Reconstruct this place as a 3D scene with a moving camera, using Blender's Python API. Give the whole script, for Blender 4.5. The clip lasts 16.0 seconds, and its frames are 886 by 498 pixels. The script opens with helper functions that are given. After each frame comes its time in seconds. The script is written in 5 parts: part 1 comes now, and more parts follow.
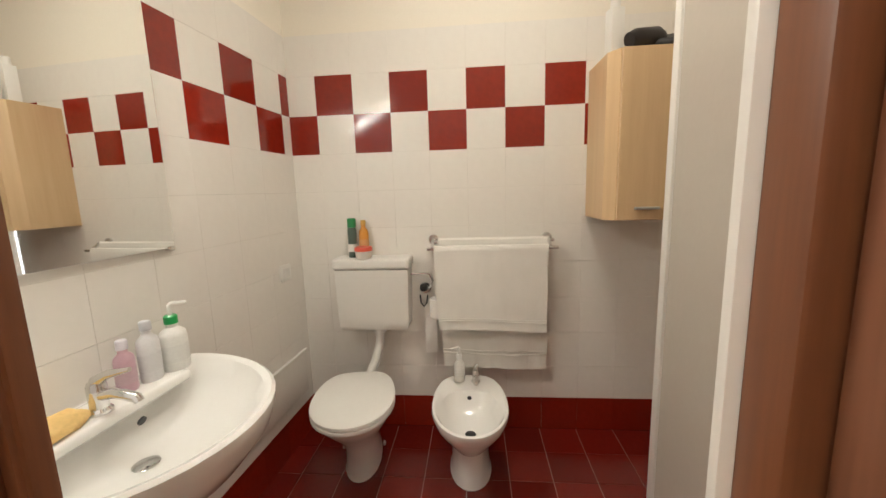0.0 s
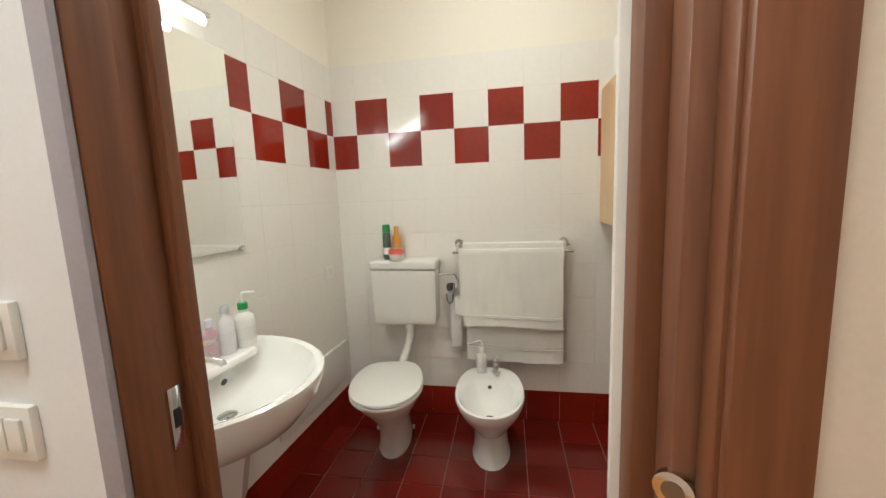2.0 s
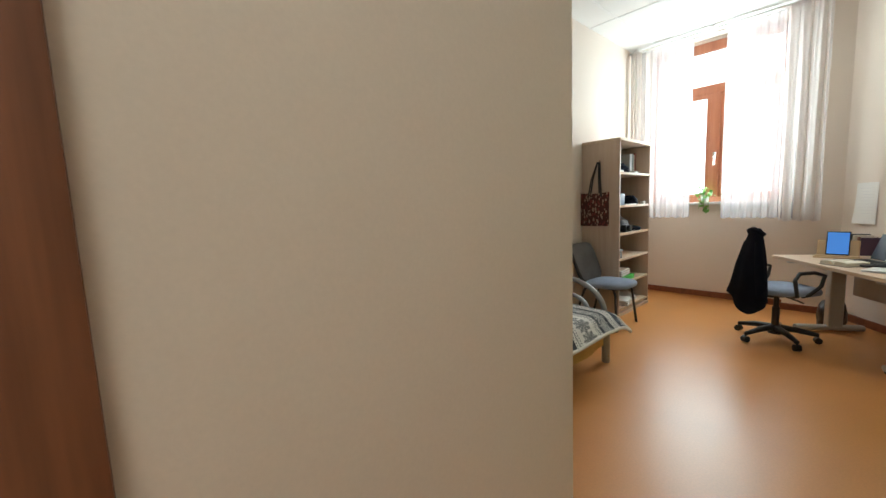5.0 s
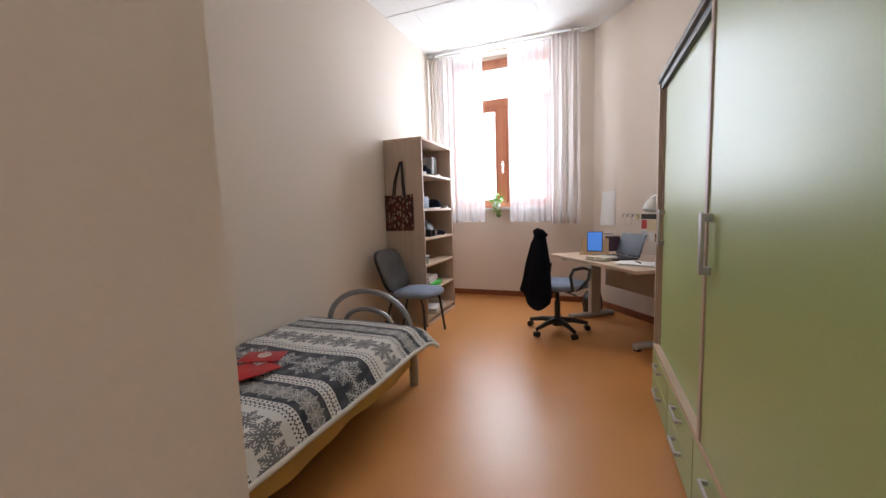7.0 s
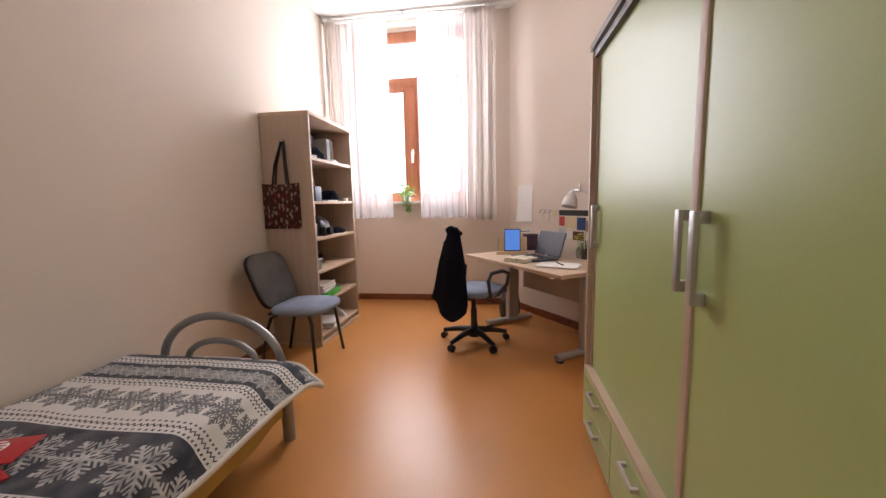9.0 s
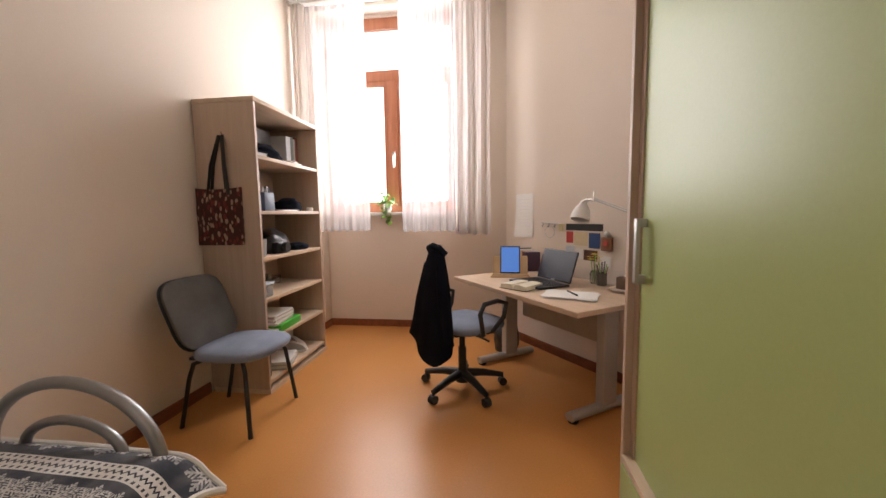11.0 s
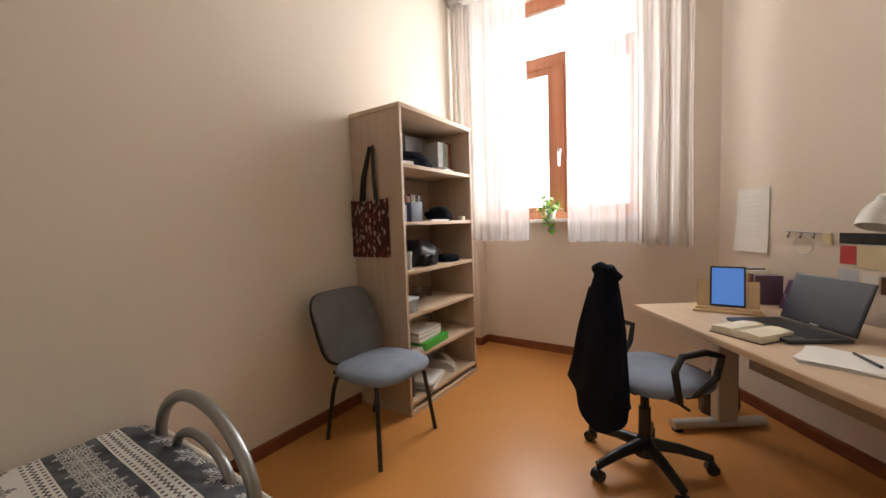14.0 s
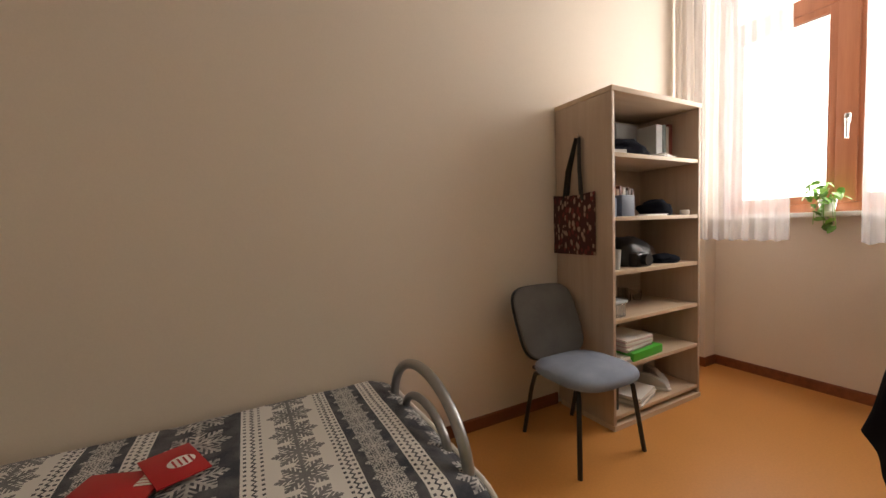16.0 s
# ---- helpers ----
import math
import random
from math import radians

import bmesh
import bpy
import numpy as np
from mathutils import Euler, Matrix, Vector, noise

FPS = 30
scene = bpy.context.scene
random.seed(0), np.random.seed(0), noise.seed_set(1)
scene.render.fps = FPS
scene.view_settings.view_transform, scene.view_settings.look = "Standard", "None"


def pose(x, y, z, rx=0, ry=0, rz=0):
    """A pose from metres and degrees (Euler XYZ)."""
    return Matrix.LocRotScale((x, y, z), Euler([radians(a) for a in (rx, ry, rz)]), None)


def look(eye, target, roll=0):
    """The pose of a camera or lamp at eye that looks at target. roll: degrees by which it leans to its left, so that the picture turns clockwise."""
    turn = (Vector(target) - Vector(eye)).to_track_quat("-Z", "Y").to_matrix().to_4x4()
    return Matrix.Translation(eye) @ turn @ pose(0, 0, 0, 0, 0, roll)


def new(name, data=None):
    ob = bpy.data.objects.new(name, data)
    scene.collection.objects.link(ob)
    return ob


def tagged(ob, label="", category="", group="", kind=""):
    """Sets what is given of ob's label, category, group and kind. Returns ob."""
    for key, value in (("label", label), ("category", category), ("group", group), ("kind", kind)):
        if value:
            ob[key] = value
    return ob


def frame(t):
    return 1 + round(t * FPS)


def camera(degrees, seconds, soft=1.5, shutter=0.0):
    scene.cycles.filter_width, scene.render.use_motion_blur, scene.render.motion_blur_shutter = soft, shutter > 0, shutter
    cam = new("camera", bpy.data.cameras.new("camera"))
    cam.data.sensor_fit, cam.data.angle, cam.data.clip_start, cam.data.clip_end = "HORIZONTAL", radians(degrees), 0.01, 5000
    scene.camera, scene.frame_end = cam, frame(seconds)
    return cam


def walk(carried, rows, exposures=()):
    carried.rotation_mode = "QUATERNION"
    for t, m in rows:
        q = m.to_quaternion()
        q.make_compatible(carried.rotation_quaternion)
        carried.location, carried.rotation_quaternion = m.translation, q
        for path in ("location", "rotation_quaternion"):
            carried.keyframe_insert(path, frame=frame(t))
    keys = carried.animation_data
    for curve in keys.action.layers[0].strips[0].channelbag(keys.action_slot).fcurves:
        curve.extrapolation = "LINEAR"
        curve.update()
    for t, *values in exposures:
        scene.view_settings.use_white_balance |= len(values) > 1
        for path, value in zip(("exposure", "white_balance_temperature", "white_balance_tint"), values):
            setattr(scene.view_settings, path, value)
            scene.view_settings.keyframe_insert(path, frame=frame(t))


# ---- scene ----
WINDOW_W, MIRROR_W, BATH_W, HALL_FILL_W = 74.0, 5.6, 11.8, 20.0
cam = camera(99.3, 16.0)
PATH = [
    (0, (0.389, 0.145, 1.339), (0.222, 2.115, 1.032), -1.7),
    (0.5, (0.387, 0.114, 1.333), (0.020, 2.057, 1.036), -1.8),
    (1, (0.408, 0.074, 1.339), (-0.031, 2.003, 1.047), -1.5),
    (1.5, (0.428, 0.012, 1.335), (-0.027, 1.942, 1.071), -2.2),
    (2, (0.460, -0.061, 1.350), (0.117, 1.891, 1.084), -2.2),
    (2.5, (0.493, -0.146, 1.349), (0.447, 1.839, 1.110), -1.7),
    (3, (0.521, -0.209, 1.330), (0.885, 1.747, 1.121), -1.8),
    (3.5, (0.553, -0.201, 1.299), (1.302, 1.646, 1.135), -1.5),
    (4, (0.597, -0.175, 1.326), (1.587, 1.552, 1.134), -2.0),
    (4.5, (0.664, -0.165, 1.324), (1.832, 1.446, 1.115), -2.5),
    (6.8, (1.307, -0.035, 1.247), (3.118, 0.784, 1.033), -1.5),
    (7, (1.387, 0.02, 1.232), (3.24, 0.744, 1.027), -2.0),
    (7.5, (1.529, 0.051, 1.218), (3.436, 0.607, 0.987), -2.5),
    (8, (1.671, 0.055, 1.216), (3.604, 0.508, 0.972), -2.2),
    (8.5, (1.827, 0.059, 1.205), (3.776, 0.437, 0.966), -1.7),
    (9, (2.002, 0.082, 1.221), (3.964, 0.382, 0.975), -1.3),
    (11.5, (2.812, 0.087, 1.214), (4.785, 0.36, 1.031), -0.9),
    (12, (2.948, 0.09, 1.237), (4.914, 0.394, 1.03), -1.3),
    (12.5, (3.033, 0.103, 1.225), (4.97, 0.567, 1.042), -1.3),
    (13, (3.116, 0.11, 1.241), (4.984, 0.808, 1.083), -1.1),
    (13.5, (3.151, 0.104, 1.233), (4.92, 1.026, 1.089), -1.8),
    (14, (3.149, 0.108, 1.238), (4.804, 1.223, 1.101), -2.0),
    (14.5, (3.152, 0.122, 1.245), (4.666, 1.422, 1.109), -1.9),
    (15, (3.133, 0.137, 1.242), (4.484, 1.605, 1.114), -2.1),
    (15.5, (3.128, 0.153, 1.245), (4.271, 1.79, 1.125), -2.2),
    (16, (3.11, 0.173, 1.233), (4.037, 1.941, 1.114), -2.0),
]
walk(cam, [(t, look(eye, target, roll)) for t, eye, target, roll in PATH],
     ((0, 0.4, 6200, 8), (1.0, 0.5, 5900, 6), (2.0, 0.5, 5700, 2), (3.0, 0.42, 5500, -5), (3.5, 0.3, 5500, -7), (4.0, 0.1, 5500, -8), (4.7, -0.05, 5500, -6), (7, -0.22, 5500, 10),
      (9, -0.06, 6000, 18), (11.5, -0.2, 6300, 14), (14, -0.3, 6350, 9), (15.2, -0.52, 6500, 9), (16, -0.52, 6800, 11)))

# ---- world and light ----
world = bpy.data.worlds.new("world")
scene.world = world
world.use_nodes = True
wn = world.node_tree
sky = wn.nodes.new("ShaderNodeTexSky")
sky.sky_type, sky.sun_disc = "NISHITA", False
sky.sun_elevation, sky.sun_rotation = radians(48), radians(60)
wn.links.new(sky.outputs[0], wn.nodes["Background"].inputs[0])
wn.nodes["Background"].inputs[1].default_value = 0.12


def area(name, m, sx, sy, watts, col):
    d = bpy.data.lights.new(name, "AREA")
    d.shape, d.size, d.size_y, d.energy, d.color = "RECTANGLE", sx, sy, watts, col
    o = new(name, d)
    o.matrix_world = m
    return o


sun = bpy.data.lights.new("sun", "SUN")
sun.energy, sun.angle, sun.color = 2.5, radians(0.5), (1.0, 0.95, 0.88)
new("sun", sun).matrix_world = look((-20, -14, 30), (0, 0, 0))
area("window_daylight", look((6.56, 1.14, 2.17), (5.2, 1.14, 2.17)), 1.2, 1.84, WINDOW_W, (1.0, 0.97, 0.94))
area("mirror_lamp_light", look((-0.49, 0.90, 1.93), (0.1, 1.0, 0.9)), 0.05, 0.48, MIRROR_W, (1.0, 0.90, 0.76))
area("bathroom_ceiling_light", look((0.45, 1.25, 2.86), (0.45, 1.25, 0)), 0.3, 0.3, BATH_W, (1.0, 0.89, 0.74))
# added fill that brightens the hall wall; no known lamp hangs there
area("hall_fill_light", look((0.0, -0.4, 3.26), (0.0, -0.4, 0)), 0.58, 0.58, HALL_FILL_W, (1.0, 0.95, 0.86))


# ---- materials ----
class Nodes:
    def __init__(self, name):
        self.m = bpy.data.materials.new(name)
        self.m.use_nodes = True
        self.t = self.m.node_tree
        self.b = self.t.nodes["Principled BSDF"]
        self.out = self.t.nodes["Material Output"]

    def n(self, kind, **inputs):
        node = self.t.nodes.new(kind)
        for k, v in inputs.items():
            self.put(node, k.replace("_", " "), v)
        return node

    def put(self, node, key, v):
        sock = node.inputs[key]
        if isinstance(v, bpy.types.NodeSocket):
            self.t.links.new(v, sock)
        else:
            sock.default_value = v

    def math(self, op, a, b=0.0, c=0.0):
        node = self.t.nodes.new("ShaderNodeMath")
        node.operation = op
        for i, v in enumerate((a, b, c)):
            self.put(node, i, v)
        return node.outputs[0]

    def mix(self, f, a, b):
        node = self.t.nodes.new("ShaderNodeMix")
        node.data_type = "RGBA"
        self.put(node, 0, f), self.put(node, 6, a), self.put(node, 7, b)
        return node.outputs[2]

    def coords(self, scale=(1, 1, 1), rot=(0, 0, 0)):
        tc = self.t.nodes.new("ShaderNodeTexCoord")
        mp = self.n("ShaderNodeMapping", Vector=tc.outputs["Object"], Scale=scale)
        mp.inputs["Rotation"].default_value = rot
        return mp.outputs[0]

    def noise(self, vec, scale, detail=3.0):
        return self.n("ShaderNodeTexNoise", Vector=vec, Scale=scale, Detail=detail).outputs["Fac"]

    def bump(self, height, strength, dist=0.002):
        b = self.n("ShaderNodeBump", Height=height, Strength=strength, Distance=dist)
        self.t.links.new(b.outputs[0], self.b.inputs["Normal"])


def rgb(c, k=1.0):
    return (min(c[0] * k, 1), min(c[1] * k, 1), min(c[2] * k, 1), 1)


def plain(name, col, rough=0.5, metal=0.0, var=0.08, big=1.5, fine=60.0, bump=0.1, stretch=(1, 1, 1), rand=0.0):
    """Colour with two scales of variation and a fine relief."""
    N = Nodes(name)
    v = N.coords(stretch)
    a, f = N.noise(v, big), N.noise(v, fine, 4.0)
    k = N.math("ADD", N.math("MULTIPLY", a, 0.65), N.math("MULTIPLY", f, 0.35))
    if rand:
        r = N.t.nodes.new("ShaderNodeObjectInfo").outputs["Random"]
        k = N.math("ADD", k, N.math("MULTIPLY", N.math("SUBTRACT", r, 0.5), rand))
    k = N.math("MULTIPLY_ADD", N.math("SUBTRACT", k, 0.5), 3.0, 0.5)
    N.put(N.b, "Base Color", N.mix(k, rgb(col, 1 - var), rgb(col, 1 + var)))
    N.put(N.b, "Roughness", N.math("MULTIPLY_ADD", a, 0.12, rough - 0.06))
    N.b.inputs["Metallic"].default_value = metal
    if bump:
        N.bump(f, bump)
    if rough > 0.9:
        N.b.inputs["Specular IOR Level"].default_value = 0.12
    return N.m


def wood(name, dark, light, rough=0.45, grain=26.0, axis=2, rand=0.0):
    N = Nodes(name)
    st = [grain, grain, grain]
    st[axis] = grain * 0.06
    v = N.coords(tuple(st))
    a, f = N.noise(v, 1.0, 5.0), N.noise(v, 6.0, 3.0)
    k = N.math("ADD", N.math("MULTIPLY", a, 0.75), N.math("MULTIPLY", f, 0.25))
    k = N.math("MULTIPLY_ADD", N.math("SUBTRACT", k, 0.5), 2.6, 0.5)
    N.put(N.b, "Base Color", N.mix(k, rgb(dark), rgb(light)))
    N.put(N.b, "Roughness", N.math("MULTIPLY_ADD", f, 0.15, rough - 0.07))
    N.bump(k, 0.12, 0.001)
    return N.m


def glass(name, col=(1, 1, 1), rough=0.0, trans=1.0):
    N = Nodes(name)
    N.b.inputs["Base Color"].default_value = rgb(col)
    N.b.inputs["Roughness"].default_value = rough
    N.b.inputs["Transmission Weight"].default_value = trans
    return N.m


def sheer(name, col, clear):
    """Thin cloth that lets part of the light straight through and spreads the rest."""
    N = Nodes(name)
    v = N.coords((1, 1, 0.15))
    w = N.noise(v, 30.0, 3.0)
    d = N.n("ShaderNodeBsdfDiffuse", Color=rgb(col))
    tl = N.n("ShaderNodeBsdfTranslucent", Color=rgb(col))
    tr = N.n("ShaderNodeBsdfTransparent")
    m1, m2 = N.t.nodes.new("ShaderNodeMixShader"), N.t.nodes.new("ShaderNodeMixShader")
    m1.inputs[0].default_value = 0.55
    N.t.links.new(d.outputs[0], m1.inputs[1]), N.t.links.new(tl.outputs[0], m1.inputs[2])
    N.put(m2, 0, N.math("MULTIPLY_ADD", w, 0.16, clear - 0.08))
    N.t.links.new(m1.outputs[0], m2.inputs[1]), N.t.links.new(tr.outputs[0], m2.inputs[2])
    N.t.links.new(m2.outputs[0], N.out.inputs[0])
    return N.m


def glow(name, col, strength):
    N = Nodes(name)
    N.b.inputs["Base Color"].default_value = rgb(col)
    N.b.inputs["Emission Color"].default_value = rgb(col)
    N.b.inputs["Emission Strength"].default_value = strength
    return N.m


WALL = plain("wall_paint", (0.775, 0.682, 0.585), 0.75, var=0.04, big=0.8, fine=140, bump=0.12)
PLASTER = plain("bathroom_plaster", (0.81, 0.765, 0.67), 0.75, var=0.03, big=0.8, fine=140, bump=0.12)
# bluish white with the cool light left of the door put into it
WHITEW = plain("white_wall_cool_light", (0.79, 0.80, 0.82), 0.7, var=0.03, big=0.8, fine=140, bump=0.12)
CEIL = plain("ceiling_board", (0.82, 0.81, 0.78), 0.85, var=0.03, fine=220, bump=0.25)
FLOOR = plain("orange_linoleum", (0.60, 0.265, 0.07), 0.34, var=0.10, big=1.2, fine=90, bump=0.03)
BASEB = wood("baseboard_wood", (0.16, 0.045, 0.018), (0.28, 0.09, 0.035), 0.4, 20, 0)
JAMB = wood("door_wood", (0.12, 0.042, 0.017), (0.24, 0.09, 0.038), 0.42, 22, 2)
RED = plain("red_glazed_tile", (0.25, 0.017, 0.007), 0.12, var=0.16, big=3, fine=40, bump=0.02, rand=0.35)
REDF = plain("red_floor_tile", (0.15, 0.010, 0.006), 0.16, var=0.16, big=2, fine=50, bump=0.03, rand=0.4)
TILE = plain("white_glazed_tile", (0.81, 0.785, 0.735), 0.14, var=0.03, big=2, fine=30, bump=0.02)
GROUT = plain("grout", (0.62, 0.58, 0.52), 0.8, var=0.06)
GROUTR = plain("floor_grout", (0.36, 0.16, 0.13), 0.8, var=0.1)
CERAMIC = plain("white_ceramic", (0.82, 0.81, 0.78), 0.08, var=0.015, bump=0)
PLASTIC = plain("white_plastic", (0.78, 0.77, 0.73), 0.3, var=0.02, bump=0.02)
CHROME = plain("chrome", (0.75, 0.75, 0.74), 0.12, 1.0, var=0.04, bump=0)
STEEL = plain("grey_metal_paint", (0.32, 0.32, 0.32), 0.35, 0.7, var=0.05, bump=0.03)
SILVER = plain("silver_paint", (0.50, 0.50, 0.49), 0.38, 0.5, var=0.04, bump=0.03)
BIRCH = wood("pale_laminate", (0.47, 0.35, 0.26), (0.55, 0.43, 0.33), 0.5, 24, 2)
BIRCHX = wood("pale_laminate_flat", (0.54, 0.40, 0.27), (0.65, 0.50, 0.36), 0.45, 20, 0)
MAPLE = wood("maple_laminate", (0.62, 0.43, 0.24), (0.72, 0.53, 0.31), 0.42, 18, 2)
GREEN = plain("pale_green_laminate", (0.41, 0.50, 0.20), 0.36, var=0.04, big=0.8, fine=120, bump=0.05)
GREEN.node_tree.nodes["Principled BSDF"].inputs["Specular IOR Level"].default_value = 0.3
GREYF = plain("grey_fabric", (0.155, 0.148, 0.145), 0.95, var=0.2, big=6, fine=260, bump=0.6)
BLUEF = plain("blue_grey_fabric", (0.24, 0.27, 0.34), 0.95, var=0.18, big=6, fine=260, bump=0.6)
BLACK = plain("black_plastic", (0.016, 0.016, 0.017), 0.4, var=0.2, fine=120)
COAT = plain("dark_navy_cloth", (0.008, 0.009, 0.016), 0.95, var=0.3, big=5, fine=200, bump=0.8)
TOWEL = plain("white_terry", (0.80, 0.78, 0.73), 0.95, var=0.05, big=4, fine=330, bump=0.9)
PAPER = plain("paper", (0.80, 0.78, 0.74), 0.8, var=0.04, big=5, fine=100, bump=0.05)
PINKW = wood("window_wood", (0.38, 0.13, 0.06), (0.50, 0.20, 0.10), 0.4, 20, 2)
VOILE = sheer("sheer_voile", (0.66, 0.64, 0.65), 0.56)
DRAPE = sheer("cream_drape", (0.78, 0.73, 0.69), 0.06)
PANE = glass("window_glass")
FROST = plain("frosted_panel", (0.52, 0.48, 0.42), 0.35, var=0.03, bump=0.15)
MIRROR = plain("mirror_silver", (0.86, 0.87, 0.86), 0.015, 1.0, var=0.0, bump=0)
LEDM = glow("lamp_tube", (1.0, 0.95, 0.86), 6.0)
PANEL = glow("light_panel", (1.0, 0.95, 0.85), 3.2)
OUTSIDE = glow("bright_outdoors", (1.0, 0.99, 0.94), 4.0)
SHEET = plain("yellow_bed_sheet", (0.58, 0.38, 0.12), 0.9, var=0.08, big=5, fine=150, bump=0.3)
FLEECE = plain("white_fleece", (0.76, 0.72, 0.66), 0.95, var=0.06, big=9, fine=250, bump=0.9)
LEAF = plain("leaf_green", (0.17, 0.36, 0.05), 0.45, var=0.35, big=20, fine=60, rand=0.5)
colour_cache = {}


def paint(col, rough=0.45, metal=0.0, var=0.08):
    key = (col, rough, metal)
    if key not in colour_cache:
        colour_cache[key] = plain("painted", col, rough, metal, var, 8, 120, 0.06)
    return colour_cache[key]


# ---- mesh helpers ----
def box_bm(x0, y0, z0, x1, y1, z1, bevel=0.0, seg=2, bm=None):
    bm2 = bmesh.new()
    bmesh.ops.create_cube(bm2, size=1)
    for v in bm2.verts:
        v.co = Vector((x0 + (x1 - x0) * (v.co.x + 0.5), y0 + (y1 - y0) * (v.co.y + 0.5), z0 + (z1 - z0) * (v.co.z + 0.5)))
    if bevel:
        bmesh.ops.bevel(bm2, geom=bm2.edges[:], offset=bevel, segments=seg, affect="EDGES", profile=0.6)
    return join(bm, bm2)


def join(bm, bm2):
    if bm is None:
        return bm2
    me = bpy.data.meshes.new("tmp")
    bm2.to_mesh(me)
    bm2.free()
    bm.from_mesh(me)
    bpy.data.meshes.remove(me)
    return bm


def rings_bm(rings, cap=True, bm=None):
    """Skin over rings of equal point counts."""
    bm2 = bmesh.new()
    vs = [[bm2.verts.new(p) for p in r] for r in rings]
    n = len(rings[0])
    for a, b in zip(vs, vs[1:]):
        for i in range(n):
            bm2.faces.new((a[i], a[(i + 1) % n], b[(i + 1) % n], b[i]))
    if cap:
        bm2.faces.new(vs[0][::-1])
        bm2.faces.new(vs[-1])
    bmesh.ops.recalc_face_normals(bm2, faces=bm2.faces[:])
    return join(bm, bm2)


def tube_bm(pts, r, n=12, bm=None, flat=1.0):
    """A tube of radius r along points (r may be a list)."""
    pts = [Vector(p) for p in pts]
    rings, side = [], None
    for i, p in enumerate(pts):
        t = (pts[min(i + 1, len(pts) - 1)] - pts[max(i - 1, 0)]).normalized()
        if side is None:
            side = t.cross(Vector((0, 0, 1)))
            if side.length < 0.1:
                side = t.cross(Vector((1, 0, 0)))
        side = (side - t * side.dot(t)).normalized()
        up = side.cross(t)
        rr = r[i] if isinstance(r, (list, tuple)) else r
        rings.append([p + (side * math.cos(a) + up * math.sin(a) * flat) * rr for a in [2 * math.pi * k / n for k in range(n)]])
    return rings_bm(rings, True, bm)


def lathe_bm(profile, n=24, centre=(0, 0, 0), bm=None, sx=1.0, sy=1.0):
    c = Vector(centre)
    rings = [[c + Vector((r * sx * math.cos(2 * math.pi * k / n), r * sy * math.sin(2 * math.pi * k / n), z)) for k in range(n)] for r, z in profile]
    return rings_bm(rings, True, bm)


def slab_bm(outline, z0, z1, bevel=0.0, seg=2):
    """A plan outline raised from z0 to z1."""
    bm = rings_bm([[(x, y, z0) for x, y in outline], [(x, y, z1) for x, y in outline]])
    if bevel:
        es = [e for e in bm.edges if abs(e.verts[0].co.z - e.verts[1].co.z) < 1e-6]
        bmesh.ops.bevel(bm, geom=es, offset=bevel, segments=seg, affect="EDGES")
    return bm


def grid_bm(nu, nv, f, thick=0.0):
    bm = bmesh.new()
    vs = [[bm.verts.new(f(i / nu, j / nv)) for j in range(nv + 1)] for i in range(nu + 1)]
    for i in range(nu):
        for j in range(nv):
            bm.faces.new((vs[i][j], vs[i + 1][j], vs[i + 1][j + 1], vs[i][j + 1]))
    if thick:
        bmesh.ops.recalc_face_normals(bm, faces=bm.faces[:])
        bmesh.ops.solidify(bm, geom=bm.faces[:], thickness=thick)
    return bm


def mesh_ob(name, bm, material, smooth=False):
    me = bpy.data.meshes.new(name)
    bm.to_mesh(me)
    bm.free()
    me.materials.append(material)
    if smooth:
        for p in me.polygons:
            p.use_smooth = True
        me.set_sharp_from_angle(angle=radians(40))
    return new(name, me)


def part(name, bm, material, parent, label="", smooth=True):
    ob = mesh_ob(name, bm, material, smooth)
    ob.parent = parent
    if label:
        ob["label"] = label
    return ob


def thing(name, label, category, m=None, group=""):
    ob = new(name)
    ob.empty_display_size = 0.05
    ob.matrix_world = m or Matrix()
    return tagged(ob, label, category, group)


def solid(name, bm, material, label, category, m=None, group="", kind="", smooth=True):
    ob = mesh_ob(name, bm, material, smooth)
    if m is not None:
        ob.matrix_world = m
    return tagged(ob, label, category, group, kind)


def structure(name, bm, material, label="", category=""):
    return tagged(mesh_ob(name, bm, material), label, category, "", "structure")


# ---- plan ----
H = 3.29
LEFT, FAR, CORNER, FRONT = 2.055, 6.42, 1.63, 0.324
BX, BY = -0.605, 2.125
LEFT_TURN = Matrix.Translation((-0.565, BY, 0)) @ Matrix.Rotation(radians(-3.3), 4, "Z") @ Matrix.Translation((-BX, -BY, 0))
DIAG = radians(36.5)
dx, dy = math.cos(DIAG), math.sin(DIAG)
CX, CY = FAR, -0.03
W0, W1, S0, S1 = 0.45, 1.84, 1.24, 3.22
NB, N0, N1 = 6.575, 0.40, 1.89

structure("floor", box_bm(-1.6, -3.2, -0.1, FAR + 0.4, FRONT + 0.07, 0), FLOOR, "orange linoleum floor with a soft shine", "floor")
structure("floor_bedroom", box_bm(CORNER - 0.05, FRONT + 0.07, -0.1, FAR + 0.4, LEFT + 0.1, 0), FLOOR, "orange linoleum floor with a soft shine", "floor")
structure("ceiling", box_bm(-1.6, -3.2, H, FAR + 0.4, LEFT + 0.4, H + 0.1), CEIL, "white suspended panel ceiling", "ceiling")
structure("wall_left", box_bm(CORNER - 0.02, LEFT, 0, FAR + 0.3, LEFT + 0.12, H), WALL, "plain cream painted wall", "wall")
far = box_bm(FAR, -0.2, 0, FAR + 0.3, N0, H)
